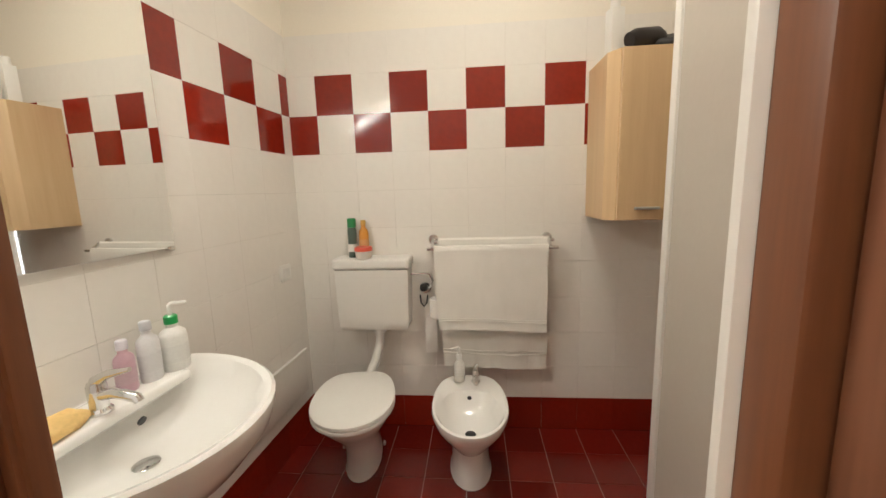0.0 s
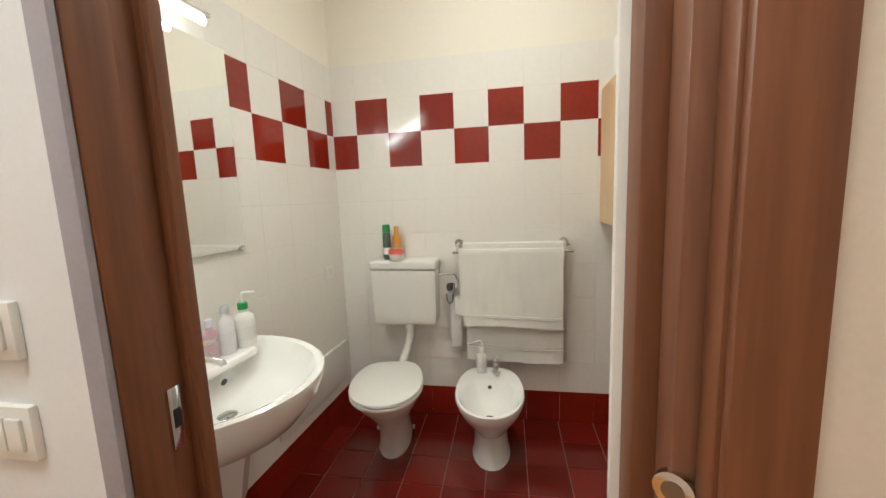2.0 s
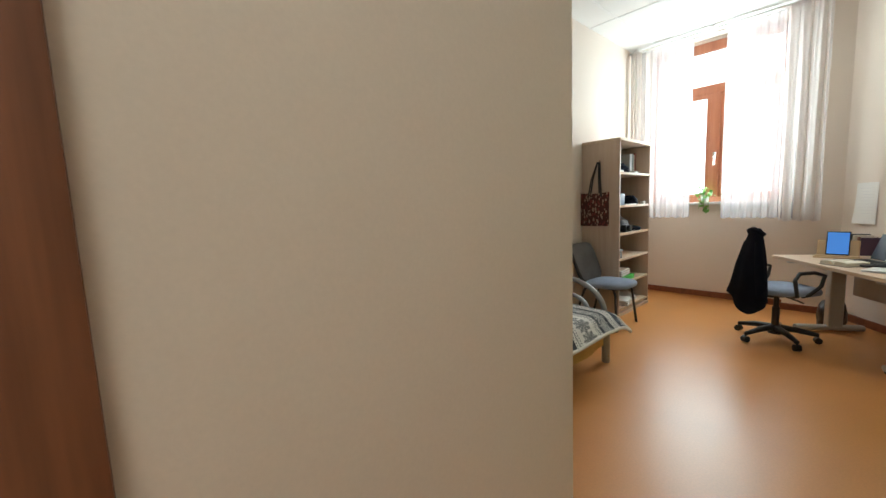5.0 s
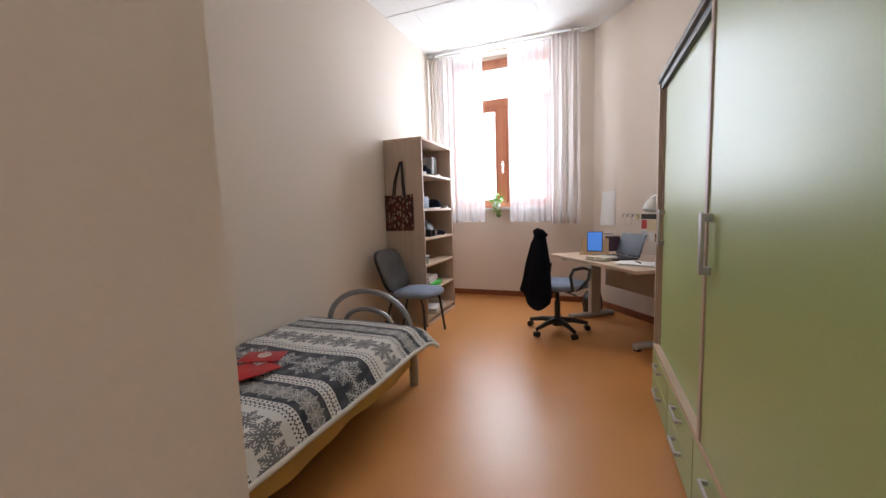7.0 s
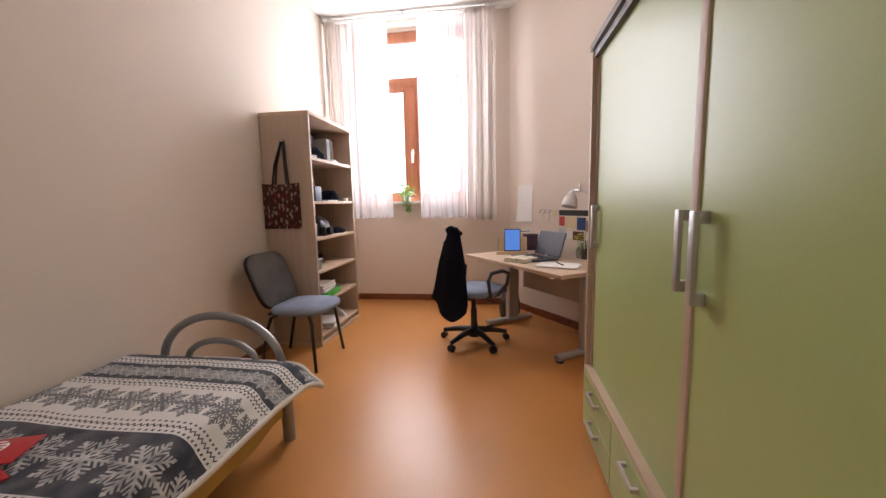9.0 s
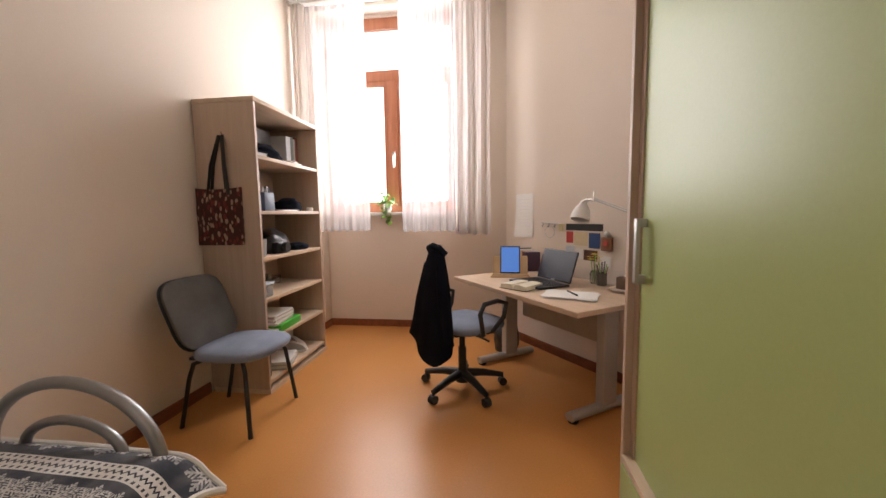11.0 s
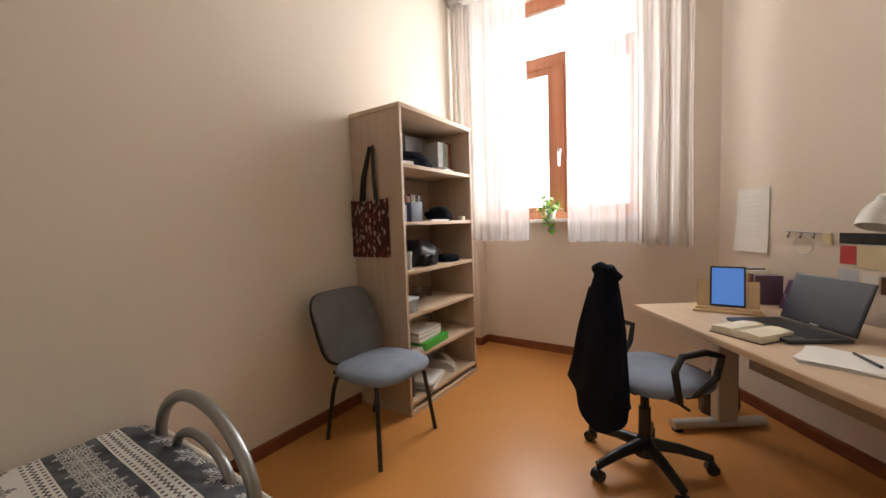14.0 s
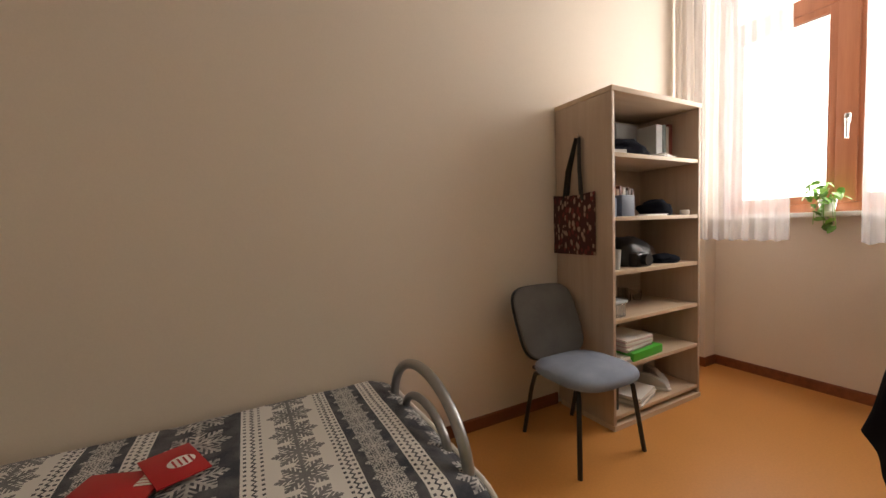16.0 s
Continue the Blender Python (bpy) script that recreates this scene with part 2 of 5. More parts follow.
box_bm(FAR, N1, 0, FAR + 0.3, LEFT, H, bm=far)
box_bm(FAR, N0, 3.25, FAR + 0.3, N1, H, bm=far)
box_bm(NB, N0, 0, FAR + 0.3, N1, S0, bm=far)
box_bm(NB, N0, S1, FAR + 0.3, N1, 3.25, bm=far)
box_bm(NB, N0, S0, FAR + 0.3, W0, S1, bm=far)
box_bm(NB, W1, S0, FAR + 0.3, N1, S1, bm=far)
structure("wall_window", far, WALL, "cream painted wall with a shallow niche round the window", "wall")
diag = slab_bm([(CX, CY), (CX - 2.6 * dx, CY - 2.6 * dy), (CX - 2.6 * dx + 0.2 * dy, CY - 2.6 * dy - 0.2 * dx), (CX + 0.2 * dy, CY - 0.2 * dx)], 0, H)
structure("wall_diagonal", diag, WALL, "cream painted wall behind the desk", "wall")
structure("wall_south", box_bm(-1.6, -1.25, 0, CX - 1.4 * dx, -1.05, H), WALL, "cream painted wall behind the wardrobe", "wall")
structure("wall_west", box_bm(-1.6, -1.05, 0, -1.45, FRONT, H), WALL, "white painted wall", "wall")
DL, DR, DT = -0.039, 0.609, 2.12
structure("wall_hall_white", box_bm(-1.45, FRONT, 0, DL - 0.035, FRONT + 0.13, H), WHITEW, "bluish white wall beside the bathroom door, cool light put into its colour", "wall")
fr = box_bm(DR + 0.1, FRONT, 0, CORNER, FRONT + 0.13, H)
box_bm(DL - 0.035, FRONT, DT + 0.03, DR + 0.1, FRONT + 0.13, H, bm=fr)
structure("wall_bathroom_front", fr, WALL, "cream painted partition with a sliding door opening", "wall")
structure("wall_bathroom_end", box_bm(CORNER - 0.12, FRONT + 0.13, 0, CORNER, LEFT, H), WALL, "cream painted partition wall", "wall")
BYI = FRONT + 0.13
structure("wall_bathroom_back", box_bm(BX - 0.12, BY, 0, CORNER - 0.12, BY + 0.12, H), PLASTER, "white tiled bathroom wall with a red chequer band", "wall")
structure("wall_bathroom_left", box_bm(BX - 0.12, BYI - 0.1, 0, BX, BY + 0.05, H), PLASTER, "white tiled bathroom wall with a red chequer band", "wall").matrix_world = LEFT_TURN
structure("bathroom_floor", box_bm(BX - 0.1, FRONT + 0.07, -0.1, CORNER - 0.12, BY, -0.004), GROUTR, "dark red glossy floor tiles", "floor")
structure("ceiling_bathroom", box_bm(BX - 0.1, BYI, 2.9, CORNER - 0.12, BY, 3.0), CEIL, "white bathroom ceiling", "ceiling")


def blanket_material():
    """Knit-look blanket: dark and white bands with snowflakes between zigzag borders."""
    N = Nodes("snowflake_blanket")
    tc = N.t.nodes.new("ShaderNodeTexCoord")
    sp = N.n("ShaderNodeSeparateXYZ", Vector=tc.outputs["Object"])
    x, s = sp.outputs[0], N.math("ADD", sp.outputs[1], sp.outputs[2])
    p = N.math("MODULO", N.math("SUBTRACT", 3.62 + 0.86, x), 0.86)

    def band(a, b):
        return N.math("MULTIPLY", N.math("GREATER_THAN", p, a), N.math("LESS_THAN", p, b))

    def flake(mid, cell, R, thick=0.036, gap=0.095):
        u = N.math("SUBTRACT", p, mid)
        v = N.math("MULTIPLY", N.math("SUBTRACT", N.math("FRACT", N.math("DIVIDE", s, cell)), 0.5), cell)
        r = N.math("DIVIDE", N.math("SQRT", N.math("ADD", N.math("MULTIPLY", u, u), N.math("MULTIPLY", v, v))), R)
        th = N.math("ARCTAN2", v, u)
        ph = N.math("PINGPONG", th, math.pi / 8)
        perp, along = N.math("MULTIPLY", r, N.math("SINE", ph)), N.math("MULTIPLY", r, N.math("COSINE", ph))
        arm = N.math("LESS_THAN", perp, thick)
        branch = N.math("LESS_THAN", N.math("MODULO", N.math("ADD", N.math("SUBTRACT", along, perp), 4.0), 0.2), gap)
        core = N.math("LESS_THAN", r, 0.16)
        return N.math("MULTIPLY", N.math("LESS_THAN", r, N.math("SUBTRACT", 1.0, perp)), N.math("MAXIMUM", core, N.math("MAXIMUM", arm, N.math("MULTIPLY", branch, N.math("LESS_THAN", perp, 0.27)))))

    def zig(a, b):
        mid, w = (a + b) / 2, (b - a)
        tri = N.math("PINGPONG", s, 0.013)
        line = N.math("ABSOLUTE", N.math("SUBTRACT", N.math("SUBTRACT", p, mid - 0.0065), tri))
        k = N.math("LESS_THAN", line, 0.0042)
        d1 = N.math("ABSOLUTE", N.math("SUBTRACT", N.math("ABSOLUTE", N.math("SUBTRACT", p, mid)), w * 0.33))
        dots = N.math("MULTIPLY", N.math("LESS_THAN", d1, 0.005), N.math("LESS_THAN", N.math("MODULO", N.math("ADD", s, 5.0), 0.026), 0.011))
        return N.math("MULTIPLY", band(a, b), N.math("MAXIMUM", k, dots))

    worn = N.math("MULTIPLY_ADD", N.noise(N.coords(), 26.0, 3.0), 1.6, -0.25)
    worn = N.math("MINIMUM", N.math("MAXIMUM", worn, 0.12), 0.85)
    dark_small = N.math("MULTIPLY", band(0.07, 0.22), N.math("SUBTRACT", 1.0, N.math("MULTIPLY", flake(0.145, 0.085, 0.058), 0.75)))
    dark_big = N.math("MULTIPLY", band(0.57, 0.86), N.math("SUBTRACT", 1.0, N.math("MULTIPLY", flake(0.715, 0.215, 0.118, 0.045, 0.1), worn)))
    white = N.math("MULTIPLY", band(0.28, 0.49), N.math("MULTIPLY", flake(0.385, 0.15, 0.092, 0.07, 0.125), 0.82))
    k = N.math("ADD", N.math("ADD", dark_small, dark_big), white)
    for a, b in ((0.0, 0.07), (0.22, 0.28), (0.49, 0.57)):
        k = N.math("ADD", k, zig(a, b))
    v = N.coords()
    soft = N.noise(v, 14.0, 4.0)
    fuzz = N.noise(v, 320.0, 2.0)
    k = N.math("MULTIPLY", N.math("MINIMUM", k, 1.0), N.math("MULTIPLY_ADD", soft, 0.35, 0.78))
    N.put(N.b, "Base Color", N.mix(k, (0.80, 0.77, 0.73, 1), (0.036, 0.04, 0.056, 1)))
    N.b.inputs["Roughness"].default_value = 0.95
    N.b.inputs["Sheen Weight"].default_value = 0.08
    N.bump(fuzz, 0.9, 0.004)
    return N.m


def print_cloth():
    """Brown-red cloth printed with small cream shapes."""
    N = Nodes("printed_bag_cloth")
    v = N.coords((1, 1, 0.5))
    vo = N.n("ShaderNodeTexVoronoi", Vector=v, Scale=46.0)
    n = N.noise(v, 45.0, 2.0)
    k = N.math("LESS_THAN", N.math("ADD", vo.outputs["Distance"], N.math("MULTIPLY", n, 0.5)), 0.68)
    sep = N.n("ShaderNodeSeparateColor", Color=vo.outputs["Color"])
    pick = N.math("GREATER_THAN", sep.outputs[0], 0.45)
    c = N.mix(N.math("MULTIPLY", k, pick), (0.06, 0.017, 0.014, 1), (0.36, 0.25, 0.19, 1))
    c = N.mix(N.math("MULTIPLY", N.math("SUBTRACT", 1.0, pick), k), c, (0.16, 0.03, 0.026, 1))
    N.put(N.b, "Base Color", c)
    N.b.inputs["Roughness"].default_value = 0.9
    N.bump(n, 0.4)
    return N.m


def arc(c, ry, rz, a0, a1, n=18):
    return [(c[0], c[1] + ry * math.cos(radians(a0 + (a1 - a0) * i / n)), c[2] + rz * math.sin(radians(a0 + (a1 - a0) * i / n))) for i in range(n + 1)]


# ---- trim ----
def baseboard(name, p, q, side):
    p, q = Vector((*p, 0)), Vector((*q, 0))
    d = (q - p).normalized()
    n = Vector((-d.y, d.x, 0)) * side * 0.012
    rings = [[a, a + n, a + n + Vector((0, 0, 0.066)), a + n * 0.6 + Vector((0, 0, 0.075)), a + Vector((0, 0, 0.075))] for a in (p, q)]
    return structure(name, rings_bm(rings), BASEB, "reddish brown wooden skirting board", "baseboard")


baseboard("baseboard_left", (CORNER, LEFT), (4.94, LEFT), -1)
baseboard("baseboard_left_far", (5.85, LEFT), (FAR, LEFT), -1)
baseboard("baseboard_pier", (FAR, LEFT - 0.012), (FAR, N1), -1)
baseboard("baseboard_niche_left", (FAR - 0.012, N1), (NB, N1), -1)
baseboard("baseboard_window", (NB, N1 - 0.012), (NB, N0 + 0.012), -1)
baseboard("baseboard_niche_right", (FAR - 0.012, N0), (NB, N0), 1)
baseboard("baseboard_window_side", (FAR, N0), (FAR, CY + 0.01), -1)
baseboard("baseboard_diagonal", (CX - 0.01, CY), (CX - 2.0 * dx, CY - 2.0 * dy), -1)
baseboard("baseboard_end", (CORNER, FRONT), (CORNER, 1.15), -1)
baseboard("baseboard_front", (0.76, FRONT), (CORNER, FRONT), -1)

# ceiling grid strips between the panels
gr = None
for gx in (0.35, 1.55, 2.75, 3.95, 5.15, 6.35):
    gr = box_bm(gx - 0.012, -1.0, H - 0.006, gx + 0.012, LEFT, H - 0.0005, bm=gr)
for gy in (-0.65, -0.05, 0.55, 1.15, 1.75):
    gr = box_bm(-1.4, gy - 0.012, H - 0.005, FAR, gy + 0.012, H - 0.0008, bm=gr)
structure("trim_ceiling_grid", gr, paint((0.80, 0.79, 0.77), 0.5), "white ceiling grid strips", "trim")


def ceiling_lamp(name, x, y, label):
    t = thing(name, label, "ceiling light", pose(x, y, H))
    f = box_bm(-0.3, -0.3, -0.022, 0.3, -0.28, -0.007)
    for b in ((-0.3, 0.28, 0.3, 0.3), (-0.3, -0.28, -0.28, 0.28), (0.28, -0.28, 0.3, 0.28)):
        box_bm(b[0], b[1], -0.022, b[2], b[3], -0.007, bm=f)
    part("frame", f, PLASTIC, t)
    part("diffuser", box_bm(-0.279, -0.279, -0.016, 0.279, 0.279, -0.008), PANEL, t, "glowing white diffuser")


ceiling_lamp("ceiling_light", 5.2, 0.25, "square white recessed ceiling light, switched on")
# unseen fitting, added to go with the hall fill
ceiling_lamp("ceiling_light", 0.0, -0.4, "added unseen square ceiling fitting over the hall fill light")

# ---- window, curtains ----
win = tagged(new("window_1"), "tall reddish wooden casement window above a white sill", "window", "", "structure")
WX = NB + 0.012
for b in ((W0, S0, W0 + 0.07, S1), (W1 - 0.07, S0, W1, S1), (W0 + 0.07, S0, W1 - 0.07, S0 + 0.06), (W0 + 0.07, S1 - 0.115, W1 - 0.07, S1), (W0 + 0.07, 2.595, W1 - 0.07, 2.705)):
    part("window_frame", box_bm(WX, b[0], b[1], WX + 0.06, b[2], b[3], 0.006), PINKW, win)
part("mullion", box_bm(WX - 0.012, 1.083, S0 + 0.06, WX + 0.055, 1.185, 2.595, 0.008), PINKW, win)
for y0, y1 in ((W0 + 0.07, 1.083), (1.185, W1 - 0.07)):
    sash = box_bm(WX + 0.004, y0, S0 + 0.06, WX + 0.05, y0 + 0.045, 2.595, 0.004)
    box_bm(WX + 0.004, y1 - 0.045, S0 + 0.06, WX + 0.05, y1, 2.595, 0.004, bm=sash)
    box_bm(WX + 0.006, y0 + 0.045, S0 + 0.06, WX + 0.048, y1 - 0.045, S0 + 0.115, 0.004, bm=sash)
    box_bm(WX + 0.006, y0 + 0.045, 2.545, WX + 0.048, y1 - 0.045, 2.595, 0.004, bm=sash)
    part("sash", sash, PINKW, win)
    g = part("pane", box_bm(WX + 0.024, y0 + 0.045, S0 + 0.115, WX + 0.028, y1 - 0.045, 2.545), PANE, win)
    g.visible_shadow = False
g = part("pane", box_bm(WX + 0.024, W0 + 0.07, 2.705, WX + 0.028, W1 - 0.07, S1 - 0.115), PANE, win)
g.visible_shadow = False
hd = tube_bm([(WX - 0.035, 1.125, 1.71), (WX - 0.035, 1.125, 1.835)], 0.009)
box_bm(WX - 0.035, 1.11, 1.805, WX - 0.012, 1.14, 1.865, 0.004, bm=hd)
part("window_handle", hd, CHROME, win, "white metal window handle")
part("window_sill", box_bm(NB - 0.10, N0 + 0.003, S0 - 0.03, WX, N1 - 0.003, S0 + 0.002, 0.006), PAPER, win, "white stone sill")
tagged(mesh_ob("backdrop", box_bm(10.4, -8, -3, 10.5, 12, 12), OUTSIDE), "overexposed bright daylight outdoors", "backdrop", "", "structure")


def curtain(name, y0, y1, x, ztop, zbot, mat, amp, waves, label, ph=0.0, drift=0.0):
    def f(u, v):
        z = ztop + (zbot - ztop) * v
        fold = amp * (0.55 + 0.45 * v) * math.sin(waves * 2 * math.pi * u + ph + 0.8 * noise.noise(Vector((u * 5, v * 1.4, ph))))
        fold += 0.35 * amp * math.sin(waves * 4.6 * math.pi * u + 2 * ph)
        y = y0 + (y1 - y0) * u + drift * v * (u - 0.3) + 0.012 * noise.noise(Vector((u * 7, v * 2, ph + 3)))
        return (x + fold, y, z + 0.006 * math.sin(waves * 2 * math.pi * u + ph) * v)
    t = thing(name, label, "curtain")
    part("cloth", grid_bm(110, 26, f, 0.0), mat, t)

    def hem(u, v):
        q = f(u, 1.0 - 0.03 * (1 - v) * 1.0)
        return (q[0] - 0.002, q[1], q[2])
    part("hem", grid_bm(110, 1, hem), mat, t)
    part("heading", grid_bm(110, 1, lambda u, v: (f(u, 0)[0] - 0.003, f(u, 0)[1], ztop - 0.05 * v)), mat, t)


curtain("sheer_curtain", 1.31, 1.93, 6.29, 3.23, 1.06, VOILE, 0.014, 7, "sheer white voile curtain hanging to below the sill", 0.4)
curtain("sheer_curtain", 0.30, 0.985, 6.29, 3.23, 1.05, VOILE, 0.014, 8, "sheer white voile curtain hanging beside a potted plant", 1.7)
curtain("heavy_curtain", 1.90, 2.03, 6.25, 3.24, 1.04, DRAPE, 0.03, 3, "narrow cream curtain gathered against the wall", 0.9)
curtain("heavy_curtain", 0.125, 0.45, 6.24, 3.24, 1.02, DRAPE, 0.035, 3, "thick cream curtain gathered at the window's edge", 2.3)
rail = thing("curtain_rail", "thin white curtain rail under the ceiling", "curtain rail")
part("track", box_bm(6.235, 0.05, 3.235, 6.305, 2.05, 3.255, 0.004), PLASTIC, rail)
for y in (0.2, 1.1, 1.95):
    part("bracket", box_bm(6.25, y, 3.255, 6.29, y + 0.03, H - 0.006), PLASTIC, rail)

# ---- potted plant ----
plant = thing("potted_plant", "small trailing green plant in a pot on the sill", "plant", pose(6.53, 1.20, S0 + 0.002))
part("pot", lathe_bm([(0.03, 0), (0.036, 0.004), (0.046, 0.075), (0.05, 0.08), (0.044, 0.082), (0.04, 0.07)], 20), paint((0.62, 0.60, 0.55), 0.5), plant, "small pale plant pot")
rnd = random.Random(4)
for i in range(46):
    a = rnd.uniform(0, 2 * math.pi)
    hang = i % 3 == 0
    rr = rnd.uniform(0.02, 0.11)
    base = Vector((-abs(math.cos(a)) * rr * 0.8 - 0.01, math.sin(a) * rr, rnd.uniform(0.07, 0.2)))
    if hang:
        base = Vector((-0.06 - rnd.uniform(0, 0.02), rnd.uniform(-0.07, 0.07), rnd.uniform(-0.12, 0.07)))
    L = rnd.uniform(0.04, 0.068)
    m = pose(*base, rnd.uniform(-60, 50), rnd.uniform(-60, 60), rnd.uniform(0, 360))
    bm = bmesh.new()
    pts = [(0, 0, 0), (0.3 * L, 0.33 * L, 0.1 * L), (0.75 * L, 0.25 * L, 0.06 * L), (L, 0, -0.12 * L), (0.75 * L, -0.25 * L, 0.06 * L), (0.3 * L, -0.33 * L, 0.1 * L), (0.5 * L, 0, -0.02 * L)]
    vs = [bm.verts.new(m @ Vector(p)) for p in pts]
    for k in range(6):
        bm.faces.new((vs[k], vs[(k + 1) % 6], vs[6]))
    part("leaf", bm, LEAF, plant)
for i in range(7):
    y = rnd.uniform(-0.06, 0.06)
    part("stem", tube_bm([(0, 0, 0.06), (-0.04, y * 0.6, 0.11), (-0.065, y, 0.05), (-0.065, y * 1.2, -0.02 - 0.015 * i)], 0.002, 6), LEAF, plant)

# ---- bed ----
bed = thing("bed", "single bed with grey tubular foot arch along the wall", "bed")
part("sheet_skirt", grid_bm(60, 4, lambda u, v: (1.67 + 2.0 * u, 1.192 + 0.006 * math.sin(u * 41) * v, 0.30 - (0.165 + 0.012 * math.sin(u * 17)) * v), 0.004), SHEET, bed, "yellow sheet hanging over the side")
part("frame", box_bm(1.66, 1.24, 0.17, 3.68, 2.02, 0.22, 0.006), STEEL, bed)
part("mattress", box_bm(1.66, 1.2, 0.222, 3.68, 2.035, 0.405, 0.04, 3), SHEET, bed, "mattress in a yellow sheet")
part("foot_arch", tube_bm([(3.715, 1.20, 0.0), (3.715, 1.20, 0.2), (3.715, 1.20, 0.36)] + arc((3.715, 1.545, 0.40), -0.345, 0.26, 0, 180, 22) + [(3.715, 1.89, 0.36), (3.715, 1.89, 0.2), (3.715, 1.89, 0.0)], 0.021, 14), STEEL, bed, "grey metal tube arch")
part("foot_arch", tube_bm([(3.715, 1.345, 0.2), (3.715, 1.345, 0.40)] + arc((3.715, 1.545, 0.41), -0.20, 0.115, 0, 180, 18) + [(3.715, 1.745, 0.40), (3.715, 1.745, 0.2)], 0.017, 12), STEEL, bed, "inner grey metal tube arch")
part("crossbar", tube_bm([(3.715, 1.20, 0.2), (3.715, 1.89, 0.2)], 0.016), STEEL, bed)
for x, y in ((3.71, 1.185), (3.715, 1.89), (1.75, 1.27), (1.75, 1.95)):
    part("leg", lathe_bm([(0.032, 0.0), (0.032, 0.3)], 18, (x, y, 0)), STEEL, bed)


def blanket_point(u, v, off=0.0):
    x = 1.62 + 2.13 * u
    s = v * 1.03
    flat = 0.79
    yedge = 1.235 - 0.05 * u
    wob = 0.010 * noise.noise(Vector((x * 2.3, s * 3.1, 0))) + 0.004 * noise.noise(Vector((x * 7, s * 8, 2)))
    if s < flat:
        y, z = 2.025 - s * (2.025 - yedge) / flat, 0.462 + wob
    else:
        k = s - flat
        bend = min(k / 0.12, 1.0) * radians(72)
        R = 0.12 / radians(72)
        y = yedge - R * math.sin(bend)
        z = 0.462 - R * (1 - math.cos(bend)) + wob
        if k > 0.12:
            y -= (k - 0.12) * math.cos(radians(72)) + 0.02 * math.sin(x * 4.2) * (k - 0.12) * 3
            z -= (k - 0.12) * math.sin(radians(72)) * (0.52 + 0.10 * math.sin(x * 2.6 + 1.0))
    if s > flat:
        y -= 0.05 * max(0.0, u - 0.85) / 0.15 * (s - flat) / 0.24
    z -= 0.012 * math.sin(math.pi * min(u, 1.0))
    drop = max(0.0, x - 3.60)
    z -= 2.6 * drop * drop
    return (x, y - off, z + off)


tb = thing("blanket", "grey and white blanket with snowflake bands, spread over the bed", "blanket")
part("cloth", grid_bm(120, 60, lambda u, v: blanket_point(u, v), 0.012), blanket_material(), tb)
pts = [blanket_point(i / 60, 1.0) for i in range(61)]
part("fleece_edge", tube_bm([(p[0], p[1], p[2] - 0.004) for p in pts], 0.013, 8), FLEECE, tb, "thick white fleece edge")
part("fleece_edge", tube_bm([(lambda q: (q[0] + 0.004, q[1], q[2]))(blanket_point(1.0, i / 40)) for i in range(41)], 0.011, 8), FLEECE, tb, "thick white fleece edge")

REDC = paint((0.42, 0.014, 0.02), 0.4)
bk = thing("folder", "red paper folder with a white emblem on the blanket", "folder", pose(2.71, 1.60, 0.47, 1, 0, 70))
part("cover", box_bm(-0.1, -0.12, 0.0, 0.1, 0.12, 0.006, 0.001), REDC, bk)
for i in range(4):
    part("emblem", box_bm(0.02 + i * 0.015, -0.11, 0.0062, 0.03 + i * 0.015, -0.05, 0.0072), PAPER, bk, "white emblem bar")
bk = thing("booklet", "thin red booklet with a white shape on its cover", "booklet", pose(2.86, 1.66, 0.477, 2, 1, 24))
part("cover", box_bm(-0.075, -0.105, 0.0, 0.075, 0.105, 0.004, 0.001), REDC, bk)
part("emblem", lathe_bm([(0.034, 0.0042), (0.033, 0.005)], 20, (0.02, 0, 0), sx=1.2), PAPER, bk, "round white emblem")
for i in range(4):
    part("emblem", box_bm(-0.005 + i * 0.016, -0.028, 0.0052, 0.001 + i * 0.016, 0.02, 0.0056), REDC, bk, "red stripe")

# ---- bookcase ----
SX0, SX1, SY0, SY1 = 4.955, 5.83, 1.615, 2.048
LEV = [0.085, 0.375, 0.655, 0.94, 1.255, 1.62]
bc = thing("bookcase", "tall pale laminate open bookcase against the wall", "bookcase")
part("side_panel", box_bm(SX0, SY0, 0.03, SX0 + 0.022, SY1, 1.955, 0.001), BIRCH, bc)
part("side_panel", box_bm(SX1 - 0.022, SY0, 0.03, SX1, SY1, 1.955, 0.001), BIRCH, bc)
part("top", box_bm(SX0 - 0.004, SY0 - 0.006, 1.956, SX1 + 0.004, SY1, 1.985, 0.002), BIRCHX, bc)
part("back_panel", box_bm(SX0 + 0.022, SY1 - 0.012, 0.03, SX1 - 0.022, SY1 - 0.004, 1.955), BIRCH, bc)
part("plinth", box_bm(SX0 - 0.002, SY0 - 0.008, 0.0, SX1 + 0.002, SY1 - 0.02, 0.03), BIRCHX, bc)
for z in LEV:
    part("shelf", box_bm(SX0 + 0.0225, SY0 + 0.004, z - 0.024, SX1 - 0.0225, SY1 - 0.012, z, 0.001), BIRCHX, bc)
part("hook", tube_bm([(SX0 - 0.001, 1.83, 1.75), (SX0 - 0.02, 1.83, 1.75), (SX0 - 0.03, 1.83, 1.765)], 0.004, 8), CHROME, bc)

bag = thing("tote_bag", "brown patterned cloth tote bag hanging from a hook", "tote bag")


def bagf(u, v):
    y = 1.725 + 0.34 * u
    z = 1.41 - 0.38 * v - 0.012 * math.sin(math.pi * u) * (1 - v)
    return y, z


